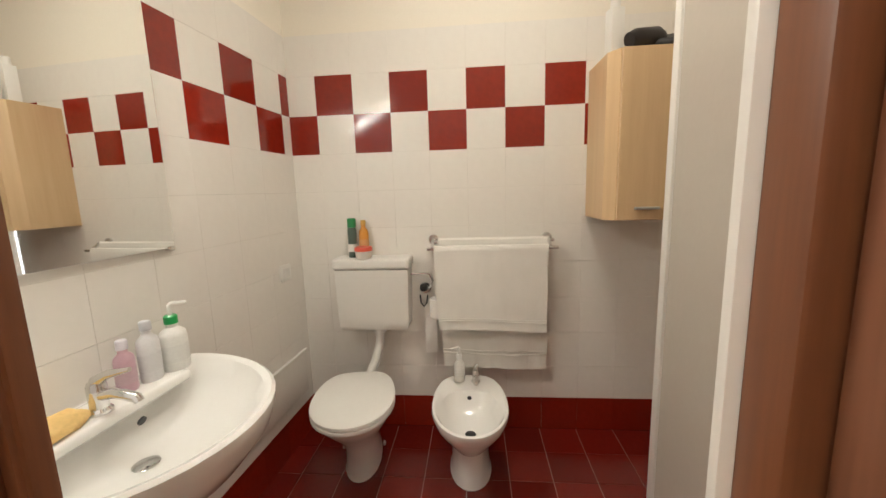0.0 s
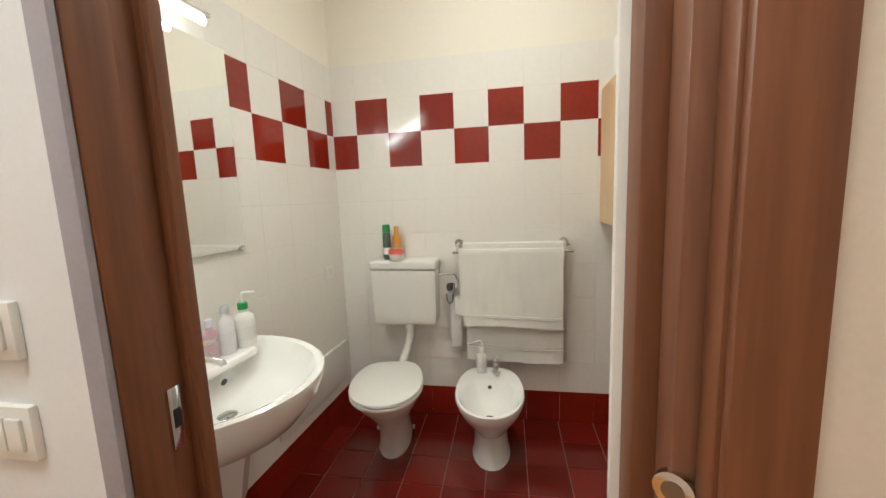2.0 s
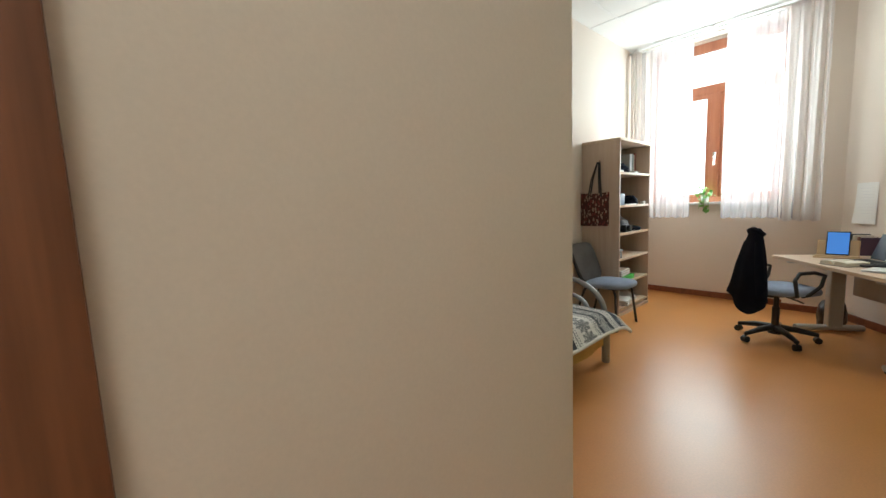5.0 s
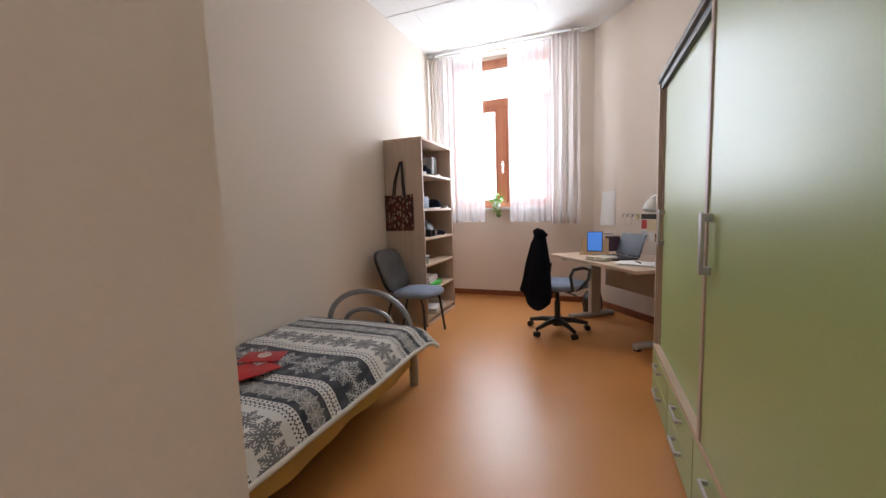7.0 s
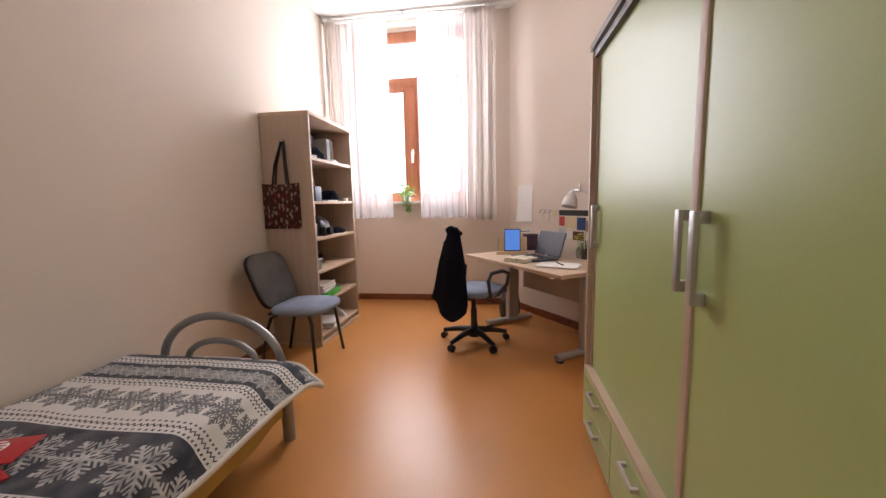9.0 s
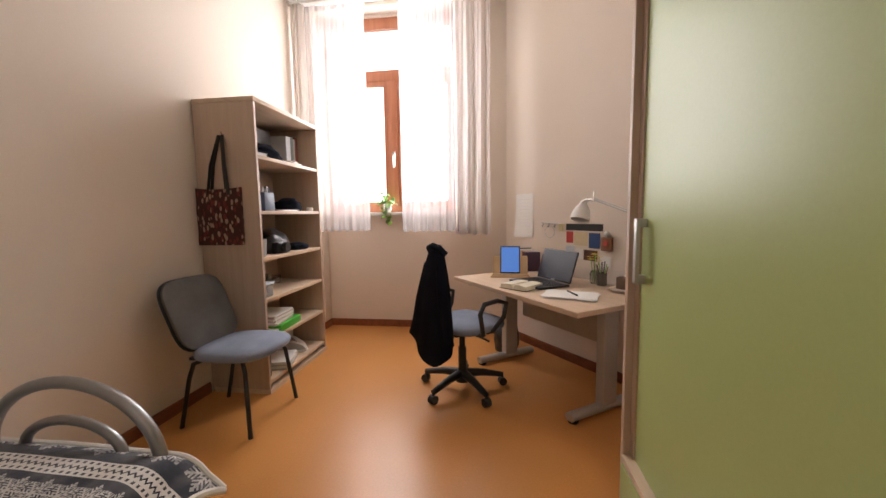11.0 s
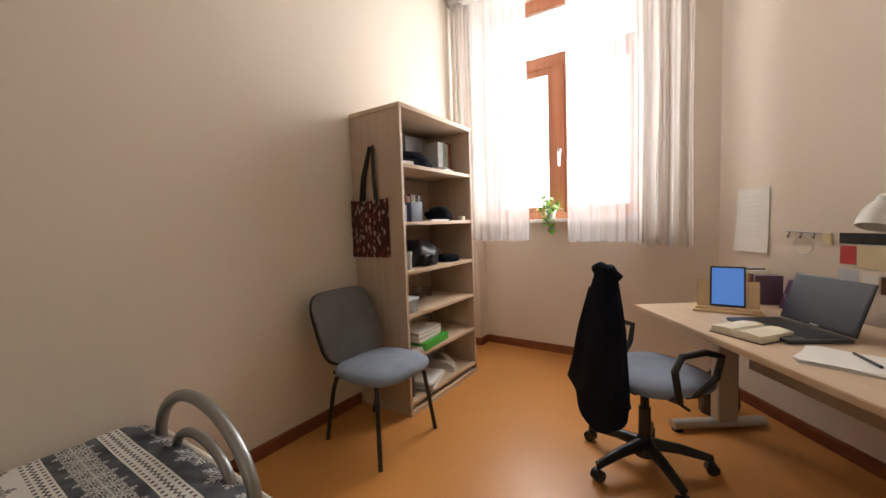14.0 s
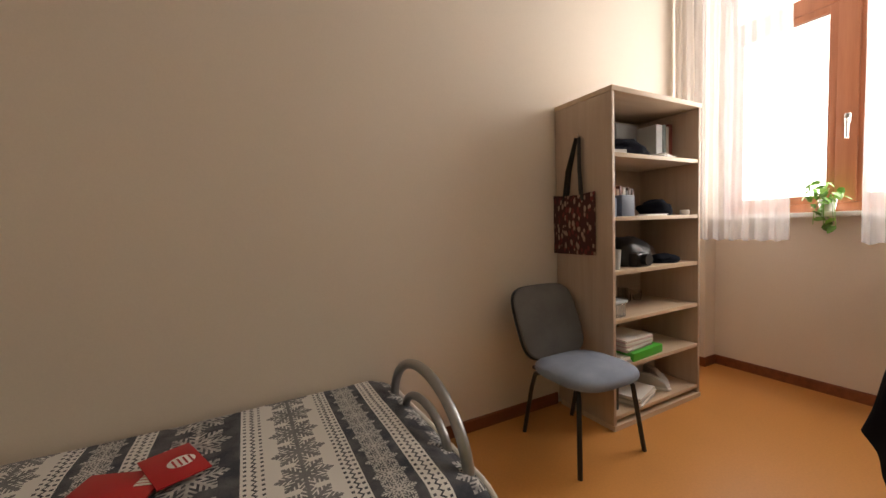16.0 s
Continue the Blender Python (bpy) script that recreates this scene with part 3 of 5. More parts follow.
bm = bmesh.new()
fr_, bk_ = [], []
for j in range(13):
    a, b = [], []
    for i in range(17):
        y, z = bagf(i / 16, j / 12)
        puff = 0.028 * math.sin(math.pi * i / 16) * (0.3 + 0.7 * math.sin(math.pi * min(j / 12 * 1.15, 1)))
        w = 0.006 * noise.noise(Vector((y * 14, z * 11, 0)))
        a.append(bm.verts.new((SX0 - 0.014 - puff - w, y, z)))
        b.append(bm.verts.new((SX0 - 0.006, y, z)))
    fr_.append(a), bk_.append(b)
for j in range(12):
    for i in range(16):
        bm.faces.new((fr_[j][i], fr_[j][i + 1], fr_[j + 1][i + 1], fr_[j + 1][i]))
        bm.faces.new((bk_[j][i], bk_[j + 1][i], bk_[j + 1][i + 1], bk_[j][i + 1]))
    bm.faces.new((fr_[j][0], fr_[j + 1][0], bk_[j + 1][0], bk_[j][0]))
    bm.faces.new((fr_[j][16], bk_[j][16], bk_[j + 1][16], fr_[j + 1][16]))
for i in range(16):
    bm.faces.new((fr_[12][i], fr_[12][i + 1], bk_[12][i + 1], bk_[12][i]))
bmesh.ops.recalc_face_normals(bm, faces=bm.faces[:])
part("pouch", bm, print_cloth(), bag)
for y, x in ((1.81, -0.022), (1.96, -0.022), (1.83, -0.012), (1.94, -0.012)):
    part("strap", tube_bm([(SX0 + x, y, 1.36), (SX0 + x - 0.004, (y * 2 + 1.85) / 3, 1.55), (SX0 - 0.016, 1.845 + (y - 1.88) * 0.15, 1.745)], 0.013, 8, flat=0.25), BLACK, bag, "black cloth strap")


def block_row(name, x, z, items, y0, label, category, group=""):
    for w, h, d, col in items:
        o = thing(name, label, category, pose(x, y0, z, 0, 0, 0), group)
        part("cover", box_bm(0, 0, 0, w, d, h, min(0.003, w * 0.2), 1), paint(col, 0.5), o)
        part("pages", box_bm(w * 0.14, 0.004, h * 0.985, w * 0.86, d - 0.006, h * 1.003), PAPER, o)
        x += w + 0.003


B = bookcase_things = "things standing on the bookcase"
yb = 1.70
block_row("ring_binder", 5.58, LEV[5], [(0.07, 0.245, 0.22, (0.42, 0.42, 0.42)), (0.035, 0.25, 0.2, (0.15, 0.19, 0.18)), (0.03, 0.24, 0.2, (0.45, 0.43, 0.38)), (0.035, 0.26, 0.22, (0.22, 0.05, 0.03))], yb + 0.06, "upright binder with a plain spine on the shelf", "binder", B)
solid("document_box", box_bm(5.36, 1.90, LEV[5], 5.58, 2.02, LEV[5] + 0.27, 0.004), paint((0.22, 0.22, 0.23), 0.6), "grey upright document box on the shelf", "box", None, B)


def heap(name, x, y, z, sx, sy, sz, mat, label, category, seed=0):
    bm = bmesh.new()
    bmesh.ops.create_icosphere(bm, subdivisions=4, radius=1)
    for v in bm.verts:
        n = 1 + 0.22 * noise.noise(v.co * 1.7 + Vector((seed, 0, 0))) + 0.07 * noise.noise(v.co * 5 + Vector((seed, 3, 0)))
        v.co = Vector((v.co.x * sx * n, v.co.y * sy * n, max(v.co.z * n, -0.45) * sz))
    lo = min(v.co.z for v in bm.verts)
    for v in bm.verts:
        v.co += Vector((x, y, z - lo))
    return solid(name, bm, mat, label, category, None, B)


heap("folded_clothes", 5.27, 1.80, LEV[5], 0.2, 0.13, 0.085, COAT, "dark folded cloth on the top shelf", "clothes", 1)


def paper_stack(name, x, y, z, w, d, n, rot, label, col=(0.78, 0.77, 0.75), dz=0.006):
    t = thing(name, label, "papers", pose(x, y, z, 0, 0, rot))
    rr = random.Random(int(x * 100) + n)
    for i in range(n):
        a = radians(rr.uniform(-7, 7))
        o = part("sheet", box_bm(-w / 2, -d / 2, i * dz, w / 2, d / 2, (i + 1) * dz - 0.0006), PAPER if i % 3 else paint(col, 0.7), t)
        o.rotation_euler.z = a
    return t


paper_stack("paper_stack", 5.55, 1.74, LEV[5], 0.2, 0.15, 5, 12, "loose white papers on the shelf edge")
paper_stack("paper_stack", 5.06, 1.70, LEV[5], 0.11, 0.12, 4, -8, "small pile of white papers on the shelf")
block_row("book", 5.14, LEV[4], [(0.012, 0.15, 0.12, (0.30, 0.12, 0.06))], 1.85, "thin brown book standing on the shelf", "book", B)
block_row("book", 5.30, LEV[4], [(0.02, 0.2, 0.14, (0.32, 0.10, 0.05)), (0.03, 0.19, 0.13, (0.40, 0.22, 0.12)), (0.025, 0.21, 0.14, (0.20, 0.07, 0.05)), (0.035, 0.2, 0.14, (0.45, 0.40, 0.33)), (0.02, 0.18, 0.13, (0.09, 0.08, 0.08)), (0.03, 0.2, 0.14, (0.25, 0.20, 0.17)), (0.025, 0.19, 0.13, (0.08, 0.07, 0.09))], 1.87, "paperback book standing in a row on the shelf", "book", B)
solid("storage_box", box_bm(5.11, 1.67, LEV[4], 5.23, 1.75, LEV[4] + 0.13, 0.006), paint((0.09, 0.11, 0.16), 0.5), "dark blue box with a white label", "box", None, B)
block_row("notebook", 4.99, LEV[4], [(0.03, 0.12, 0.1, (0.5, 0.52, 0.58)), (0.03, 0.11, 0.1, (0.16, 0.19, 0.3))], 1.66, "small striped notebook on the shelf", "notebook", B)
heap("cap", 5.56, 1.76, LEV[4], 0.11, 0.1, 0.075, COAT, "dark cloth cap lying on the shelf", "cap", 3)
paper_stack("paper_stack", 5.42, 1.68, LEV[4], 0.22, 0.06, 2, 2, "flat white papers at the shelf edge")
solid("small_jar", lathe_bm([(0.026, 0), (0.028, 0.004), (0.028, 0.03), (0.024, 0.034)], 18, (5.73, 1.66, LEV[4])), PLASTIC, "small round white jar on the shelf", "jar", None, B)
cup = thing("pen_cup", "grey cup standing on the shelf", "cup", pose(5.06, 1.69, LEV[3]))
part("body", lathe_bm([(0.03, 0), (0.034, 0.003), (0.04, 0.12), (0.037, 0.12), (0.03, 0.01)], 20), paint((0.42, 0.43, 0.43), 0.4), cup)
part("pen", tube_bm([(0, 0, 0.01), (0.012, 0.004, 0.16)], 0.004, 8), BLACK, cup)
heap("camera_bag", 5.33, 1.82, LEV[3], 0.19, 0.13, 0.13, BLACK, "black camera bag on the shelf", "bag", 5)
cam_t = thing("photo_camera", "black camera with a round lens on the shelf", "camera", pose(5.30, 1.68, LEV[3]))
part("body", box_bm(-0.07, -0.02, 0, 0.06, 0.04, 0.085, 0.012, 3), BLACK, cam_t)
part("lens", tube_bm([(0, -0.02, 0.045), (0, -0.055, 0.045)], 0.036, 20), BLACK, cam_t)
heap("scarf", 5.62, 1.74, LEV[3], 0.12, 0.09, 0.04, COAT, "dark scarf lying on the shelf", "scarf", 8)
heap("pouch", 5.66, 1.90, LEV[3], 0.1, 0.06, 0.08, paint((0.28, 0.22, 0.2), 0.8), "beige soft pouch on the shelf", "pouch", 9)
fb = thing("food_container", "clear plastic food container with a pale lid", "container", pose(5.05, 1.69, LEV[2]))
part("body", box_bm(-0.055, -0.05, 0, 0.055, 0.06, 0.085, 0.012, 3), glass("clear_plastic", (0.9, 0.93, 0.94), 0.15, 0.75), fb)
part("lid", box_bm(-0.062, -0.057, 0.086, 0.062, 0.067, 0.102, 0.006), paint((0.62, 0.68, 0.74), 0.3), fb, "pale blue lid")
solid("bowl", lathe_bm([(0.03, 0), (0.035, 0.004), (0.085, 0.05), (0.09, 0.055), (0.083, 0.052), (0.03, 0.012)], 24, (5.27, 1.86, LEV[2])), paint((0.12, 0.12, 0.12), 0.3), "dark round bowl on the shelf", "bowl", None, B)
for x, y, h in ((5.42, 1.90, 0.11), (5.50, 1.93, 0.09), (5.60, 1.92, 0.07)):
    solid("drinking_glass", lathe_bm([(0.025, 0), (0.028, 0.003), (0.033, h), (0.031, h), (0.024, 0.008)], 20, (x, y, LEV[2])), glass("shelf_glass", (0.8, 0.82, 0.8), 0.05), "small drinking glass standing on the shelf", "glass", None, B)
gb = thing("green_binder", "bright green binder lying flat on the shelf", "binder", pose(5.30, 1.76, LEV[1], 0, 0, 4))
part("cover", box_bm(-0.17, -0.13, 0.0, 0.15, 0.15, 0.052, 0.004), paint((0.06, 0.42, 0.04), 0.4), gb)
paper_stack("paper_stack", 5.25, 1.77, LEV[1] + 0.052, 0.28, 0.22, 8, 6, "thick pile of papers on a green binder", (0.6, 0.45, 0.45), 0.009)
paper_stack("paper_stack", 5.08, 1.74, LEV[1], 0.16, 0.2, 5, -3, "white papers lying under the pile")
solid("wicker_tray", box_bm(5.16, 1.93, LEV[1], 5.42, 2.02, LEV[1] + 0.2, 0.01), paint((0.22, 0.19, 0.16), 0.8), "dark wicker tray standing at the back of the shelf", "tray", None, B)
solid("router", box_bm(5.02, 1.66, LEV[0], 5.06, 1.78, LEV[0] + 0.16, 0.008), BLACK, "black upright box on the bottom shelf", "box", None, B)
paper_stack("paper_stack", 5.27, 1.73, LEV[0], 0.26, 0.2, 6, 18, "crumpled white papers on the bottom shelf", (0.5, 0.5, 0.48), 0.01)


def shoe(x, y, rot, label):
    t = thing("shoe", label, "shoe", pose(x, y, LEV[0], 0, 0, rot), B)
    foot = [(0.0, -0.12), (0.03, -0.105), (0.04, -0.05), (0.032, 0.02), (0.035, 0.09), (0.02, 0.125), (-0.02, 0.125), (-0.034, 0.09), (-0.03, 0.02), (-0.038, -0.05), (-0.03, -0.105)]
    part("sole", slab_bm(foot, 0, 0.02, 0.004), PAPER, t)
    part("upper", rings_bm([[(a * 0.95, b * 0.96, 0.02) for a, b in foot], [(a * 0.85, b * 0.9 + 0.01, 0.05) for a, b in foot], [(a * 0.6, b * 0.5 + 0.05, 0.085) for a, b in foot]]), paint((0.55, 0.53, 0.5), 0.7), t)
    for i in range(3):
        part("lace", tube_bm([(-0.02, -0.03 + 0.02 * i, 0.067 + 0.005 * i), (0.02, -0.03 + 0.02 * i, 0.067 + 0.005 * i)], 0.003, 6), PAPER, t)


shoe(5.52, 1.76, 25, "white worn trainer on the bottom shelf")
shoe(5.63, 1.80, -20, "white worn trainer on the bottom shelf")
solid("shoe_box", box_bm(5.55, 1.90, LEV[0], 5.78, 2.02, LEV[0] + 0.14, 0.004), paint((0.42, 0.39, 0.35), 0.7), "grey cardboard box on the bottom shelf", "box", None, B)

# ---- visitor chair ----
vc = thing("chair", "grey upholstered visitor chair with black metal legs", "chair", pose(4.70, 1.645, 0, 0, 0, -1))


def cushion(sx, sy, h, crown, e=3.2):
    def ring(k, z):
        return [(sx * k * math.copysign(abs(math.cos(a)) ** (2 / e), math.cos(a)), sy * k * math.copysign(abs(math.sin(a)) ** (2 / e), math.sin(a)), z) for a in [2 * math.pi * i / 40 for i in range(40)]]
    return rings_bm([ring(0.9, 0), ring(0.98, h * 0.15), ring(1.0, h * 0.4), ring(0.99, h * 0.7), ring(0.93, h * 0.95), ring(0.7, h + crown * 0.6), ring(0.3, h + crown), ring(0.05, h + crown * 1.05)])


seat = part("seat", cushion(0.235, 0.225, 0.055, 0.014), BLUEF, vc, "blue-grey fabric seat")
seat.location = (-0.02, -0.07, 0.42)
part("seat_pan", box_bm(-0.19, -0.2, 0.408, 0.19, 0.16, 0.426, 0.006), BLACK, vc)
back = part("backrest", cushion(0.228, 0.218, 0.035, 0.02, 4.2), GREYF, vc, "grey fabric backrest")
back.matrix_basis = pose(-0.01, 0.225, 0.65, 68, 0, 0)
shell = part("back_shell", cushion(0.233, 0.223, 0.014, 0.004, 4.2), BLACK, vc)
shell.matrix_basis = pose(-0.01, 0.227, 0.65, -112, 0, 0)
part("bracket", box_bm(-0.05, 0.14, 0.40, 0.05, 0.165, 0.42, 0.004), BLACK, vc)
part("bracket", tube_bm([(-0.03, 0.10, 0.415), (-0.04, 0.17, 0.42), (-0.05, 0.205, 0.5), (-0.05, 0.245, 0.62)], 0.02, 10, flat=0.4), BLACK, vc)
for sx in (-1, 1):
    part("leg", tube_bm([(sx * 0.17 - 0.01, -0.17, 0.41), (sx * 0.195 - 0.01, -0.20, 0.36), (sx * 0.235, -0.23, 0.0)], 0.0125, 10), BLACK, vc)
    part("leg", tube_bm([(sx * 0.17 - 0.01, 0.08, 0.41), (sx * 0.18 - 0.01, 0.13, 0.39), (sx * 0.185, 0.17, 0.3), (sx * 0.19, 0.24, 0.0)], 0.0125, 10), BLACK, vc)

# ---- wardrobe ----
wd = thing("wardrobe", "pale green two-door sliding wardrobe with drawers and wood edges", "wardrobe")
WY, WXA, WXB, WT = -0.36, 1.92, 4.03, 1.93
part("side_panel", box_bm(WXB - 0.025, -0.96, 0.0, WXB, WY - 0.005, WT, 0.002), BIRCH, wd)
part("side_panel", box_bm(WXA, -0.96, 0.0, WXA + 0.025, WY - 0.005, WT, 0.002), BIRCH, wd)
part("top", box_bm(WXA, -0.96, WT + 0.0005, WXB, WY + 0.004, WT + 0.028, 0.002), paint((0.15, 0.135, 0.12), 0.6), wd)
part("back_panel", box_bm(WXA + 0.025, -0.955, 0.02, WXB - 0.025, -0.945, WT), BIRCH, wd)
part("track", box_bm(WXA + 0.025, WY - 0.06, WT - 0.035, WXB - 0.025, WY - 0.012, WT - 0.0005), paint((0.10, 0.095, 0.09), 0.5), wd)
part("shelf", box_bm(WXA + 0.025, -0.945, 0.325, WXB - 0.025, WY - 0.0, 0.35, 0.002), BIRCHX, wd)


def door(x0, x1, y, zb, edge_hi):
    d = part("door", box_bm(x0 + 0.032, y - 0.018, zb, x1 - 0.032, y, WT - 0.036, 0.0015), GREEN, wd, "pale green sliding door", False)
    for a in (x0, x1 - 0.032):
        part("edge_strip", box_bm(a, y - 0.02, zb, a + 0.0315, y + 0.006, WT - 0.036, 0.003), BIRCH, d, "pale wood edge strip")
    return d


def handle(x, y, parent, z0=0.98, z1=1.19):
    h = box_bm(x - 0.012, y + 0.022, z0, x + 0.012, y + 0.034, z1, 0.003)
    box_bm(x - 0.012, y, z0, x + 0.012, y + 0.024, z0 + 0.028, 0.003, bm=h)
    box_bm(x - 0.012, y, z1 - 0.028, x + 0.012, y + 0.024, z1, 0.003, bm=h)
    part("handle", h, SILVER, parent, "brushed metal bow handle")


dl = door(2.925, WXB - 0.027, WY - 0.034, 0.352, 0)
dr = door(WXA + 0.027, 2.965, WY - 0.004, 0.352, 0)
handle(3.035, WY - 0.034, dl)
handle(2.895, WY - 0.004, dr)
handle(3.94, WY - 0.034, dl)
for x0, x1 in ((2.49, 3.0), (3.01, 3.5), (3.51, WXB - 0.03), (WXA + 0.03, 2.48)):
    for z0, z1 in ((0.03, 0.172), (0.176, 0.322)):
        dw = part("drawer", box_bm(x0, WY - 0.5, z0, x1, WY + 0.002, z1, 0.002), GREEN, wd, "green drawer front", False)
        xm = (x0 + x1) / 2
        h = box_bm(xm - 0.07, WY + 0.022, z1 - 0.05, xm + 0.07, WY + 0.032, z1 - 0.034, 0.003)
        for a in (-0.07, 0.056):
            box_bm(xm + a, WY + 0.002, z1 - 0.05, xm + a + 0.014, WY + 0.024, z1 - 0.034, 0.002, bm=h)
        part("handle", h, SILVER, dw, "brushed metal handle")
heap("backpack", 3.2, -0.55, WT + 0.028, 0.16, 0.13, 0.09, BLACK, "dark bag lying on top of the wardrobe", "bag", 12)

# ---- desk ----
DK = pose(4.575, -0.318, 0, 0, 0, 33)


def on_desk(x, y, z=0.72, rz=0):
    return DK @ pose(x, y, z, 0, 0, rz)


desk = thing("desk", "pale wood desk on grey metal T-foot legs", "desk", pose(4.537, -0.316, 0, 0, 0, 34.4))
part("tabletop", slab_bm([(0, 0), (1.28, 0), (1.28, -0.76), (0, -0.76)], 0.693, 0.72, 0.003), BIRCHX, desk, "pale laminate desktop")
part("modesty_panel", box_bm(0.24, -0.60, 0.36, 1.15, -0.582, 0.69, 0.002), paint((0.42, 0.36, 0.30), 0.5), desk)
part("cable_tray", box_bm(0.24, -0.56, 0.64, 1.16, -0.44, 0.685, 0.004), SILVER, desk)
for x in (0.21, 1.18):
    part("foot", tube_bm([(x, -0.17, 0.034), (x, -0.20, 0.036), (x, -0.68, 0.036), (x, -0.70, 0.034)], 0.034, 14, flat=0.8), SILVER, desk)
    part("foot_cap", lathe_bm([(0.03, 0.0), (0.032, 0.012), (0.022, 0.013)], 16, (x, -0.20, 0.0)), BLACK, desk)
    part("leg", box_bm(x - 0.032, -0.53, 0.05, x + 0.032, -0.41, 0.66, 0.012, 3), SILVER, desk)
    part("arm", box_bm(x - 0.02, -0.68, 0.655, x + 0.02, -0.08, 0.692, 0.006), SILVER, desk)

# laptop, open
lt = thing("laptop", "open black laptop standing on the desk", "laptop", on_desk(0.66, -0.30, 0.72, -4))
part("base", box_bm(-0.18, -0.12, 0.002, 0.18, 0.12, 0.018, 0.004), paint((0.05, 0.05, 0.055), 0.4, 0.3), lt)
scr = part("screen", box_bm(-0.18, -0.004, 0, 0.18, 0.004, 0.218, 0.003), BLACK, lt, "dark switched-off screen")
scr.matrix_basis = pose(0, -0.125, 0.02, 18, 0, 0)
gl = part("panel", box_bm(-0.172, 0.0042, 0.012, 0.172, 0.005, 0.211), paint((0.012, 0.014, 0.02), 0.45), scr)
part("badge", box_bm(-0.02, 0.0052, 0.004, 0.02, 0.0056, 0.009), PAPER, scr, "small pale badge")
kb = None
for r in range(5):
    for c in range(13):
        kb = box_bm(-0.155 + c * 0.024, -0.085 + r * 0.024, 0.018, -0.135 + c * 0.024, -0.065 + r * 0.024, 0.0205, bm=kb)
part("keyboard", kb, BLACK, lt)
# tablet on a wooden stand
ts = thing("book_stand", "wooden book stand holding a tablet on the desk", "book stand", on_desk(1.03, -0.33, 0.72, 55))
part("base", box_bm(-0.15, -0.075, 0, 0.15, 0.075, 0.014, 0.004), MAPLE, ts)
bd = part("board", box_bm(-0.135, -0.006, 0, 0.135, 0.006, 0.15, 0.012, 3), MAPLE, ts)
bd.matrix_basis = pose(0, -0.01, 0.012, 16, 0, 0)
part("ledge", box_bm(-0.14, 0.03, 0.014, 0.14, 0.06, 0.026, 0.003), MAPLE, ts)
tb2 = thing("tablet", "tablet with a lit blue screen on a wooden stand", "tablet", on_desk(1.03, -0.33, 0.72, 55) @ pose(0, 0.018, 0.027, 16, 0, 0))
part("body", box_bm(-0.076, -0.004, 0, 0.076, 0.004, 0.215, 0.004), BLACK, tb2)
part("screen", box_bm(-0.068, 0.0042, 0.010, 0.068, 0.0052, 0.205), glow("tablet_screen", (0.10, 0.28, 0.80), 0.5), tb2, "glowing blue screen")
# open book and papers
ob = thing("open_book", "thick open book with cream pages on the desk", "book", on_desk(0.62, -0.13, 0.72, 18))
for s in (-1, 1):
    prof = [(0, 0.004), (0.015 * s, 0.034), (0.045 * s, 0.036), (0.098 * s, 0.03), (0.10 * s, 0.004)]
    part("page_block", rings_bm([[(a, y, b) for a, b in prof] for y in (-0.095, 0.095)]), paint((0.74, 0.68, 0.54), 0.8), ob)
part("cover", box_bm(-0.106, -0.1, 0, 0.106, 0.1, 0.004, 0.001), paint((0.10, 0.07, 0.06), 0.6), ob)
paper_stack("papers", 0, 0, 0, 0.3, 0.21, 6, 0, "loose white printed sheets on the desk", (0.72, 0.72, 0.74), 0.002).matrix_world = on_desk(0.27, -0.22, 0.72, 38)
solid("pen", tube_bm([(-0.07, 0, 0.005), (0.06, 0, 0.005), (0.07, 0, 0.005)], [0.005, 0.005, 0.001], 10), BLACK, "thin black pen lying on papers", "pen", on_desk(0.28, -0.24, 0.732, -20))
# books at the wall
bs = [(0.035, 0.19, (0.035, 0.03, 0.035)), (0.045, 0.18, (0.72, 0.66, 0.54)), (0.03, 0.17, (0.24, 0.10, 0.06)), (0.03, 0.165, (0.10, 0.06, 0.10))]
bx = 1.24
for w, h, c in bs:
    o = thing("book", "upright book leaning against the wall on the desk", "book", on_desk(bx, -0.70, 0.72, -18), "books on the desk")
    part("cover", box_bm(0, 0, 0, w, 0.13, h, 0.003, 1), paint(c, 0.5), o)
    part("pages", box_bm(0.004, 0.004, h * 0.99, w - 0.004, 0.126, h + 0.001), PAPER, o)
    bx -= w + 0.004
pb = thing("notebook", "purple notebook leaning on the books", "notebook", on_desk(1.0, -0.62, 0.725, -20) @ pose(0, 0, 0, 18, 8, 0))
part("cover", box_bm(-0.075, -0.012, 0, 0.075, 0.012, 0.16, 0.004), paint((0.085, 0.03, 0.10), 0.5), pb)
for i in range(4):
    part("dot", tube_bm([(-0.045 + 0.03 * i, 0.012, 0.05 + 0.02 * (i % 2)), (-0.045 + 0.03 * i, 0.0135, 0.05 + 0.02 * (i % 2))], 0.009, 12), paint((0.4, 0.3, 0.5)), pb)


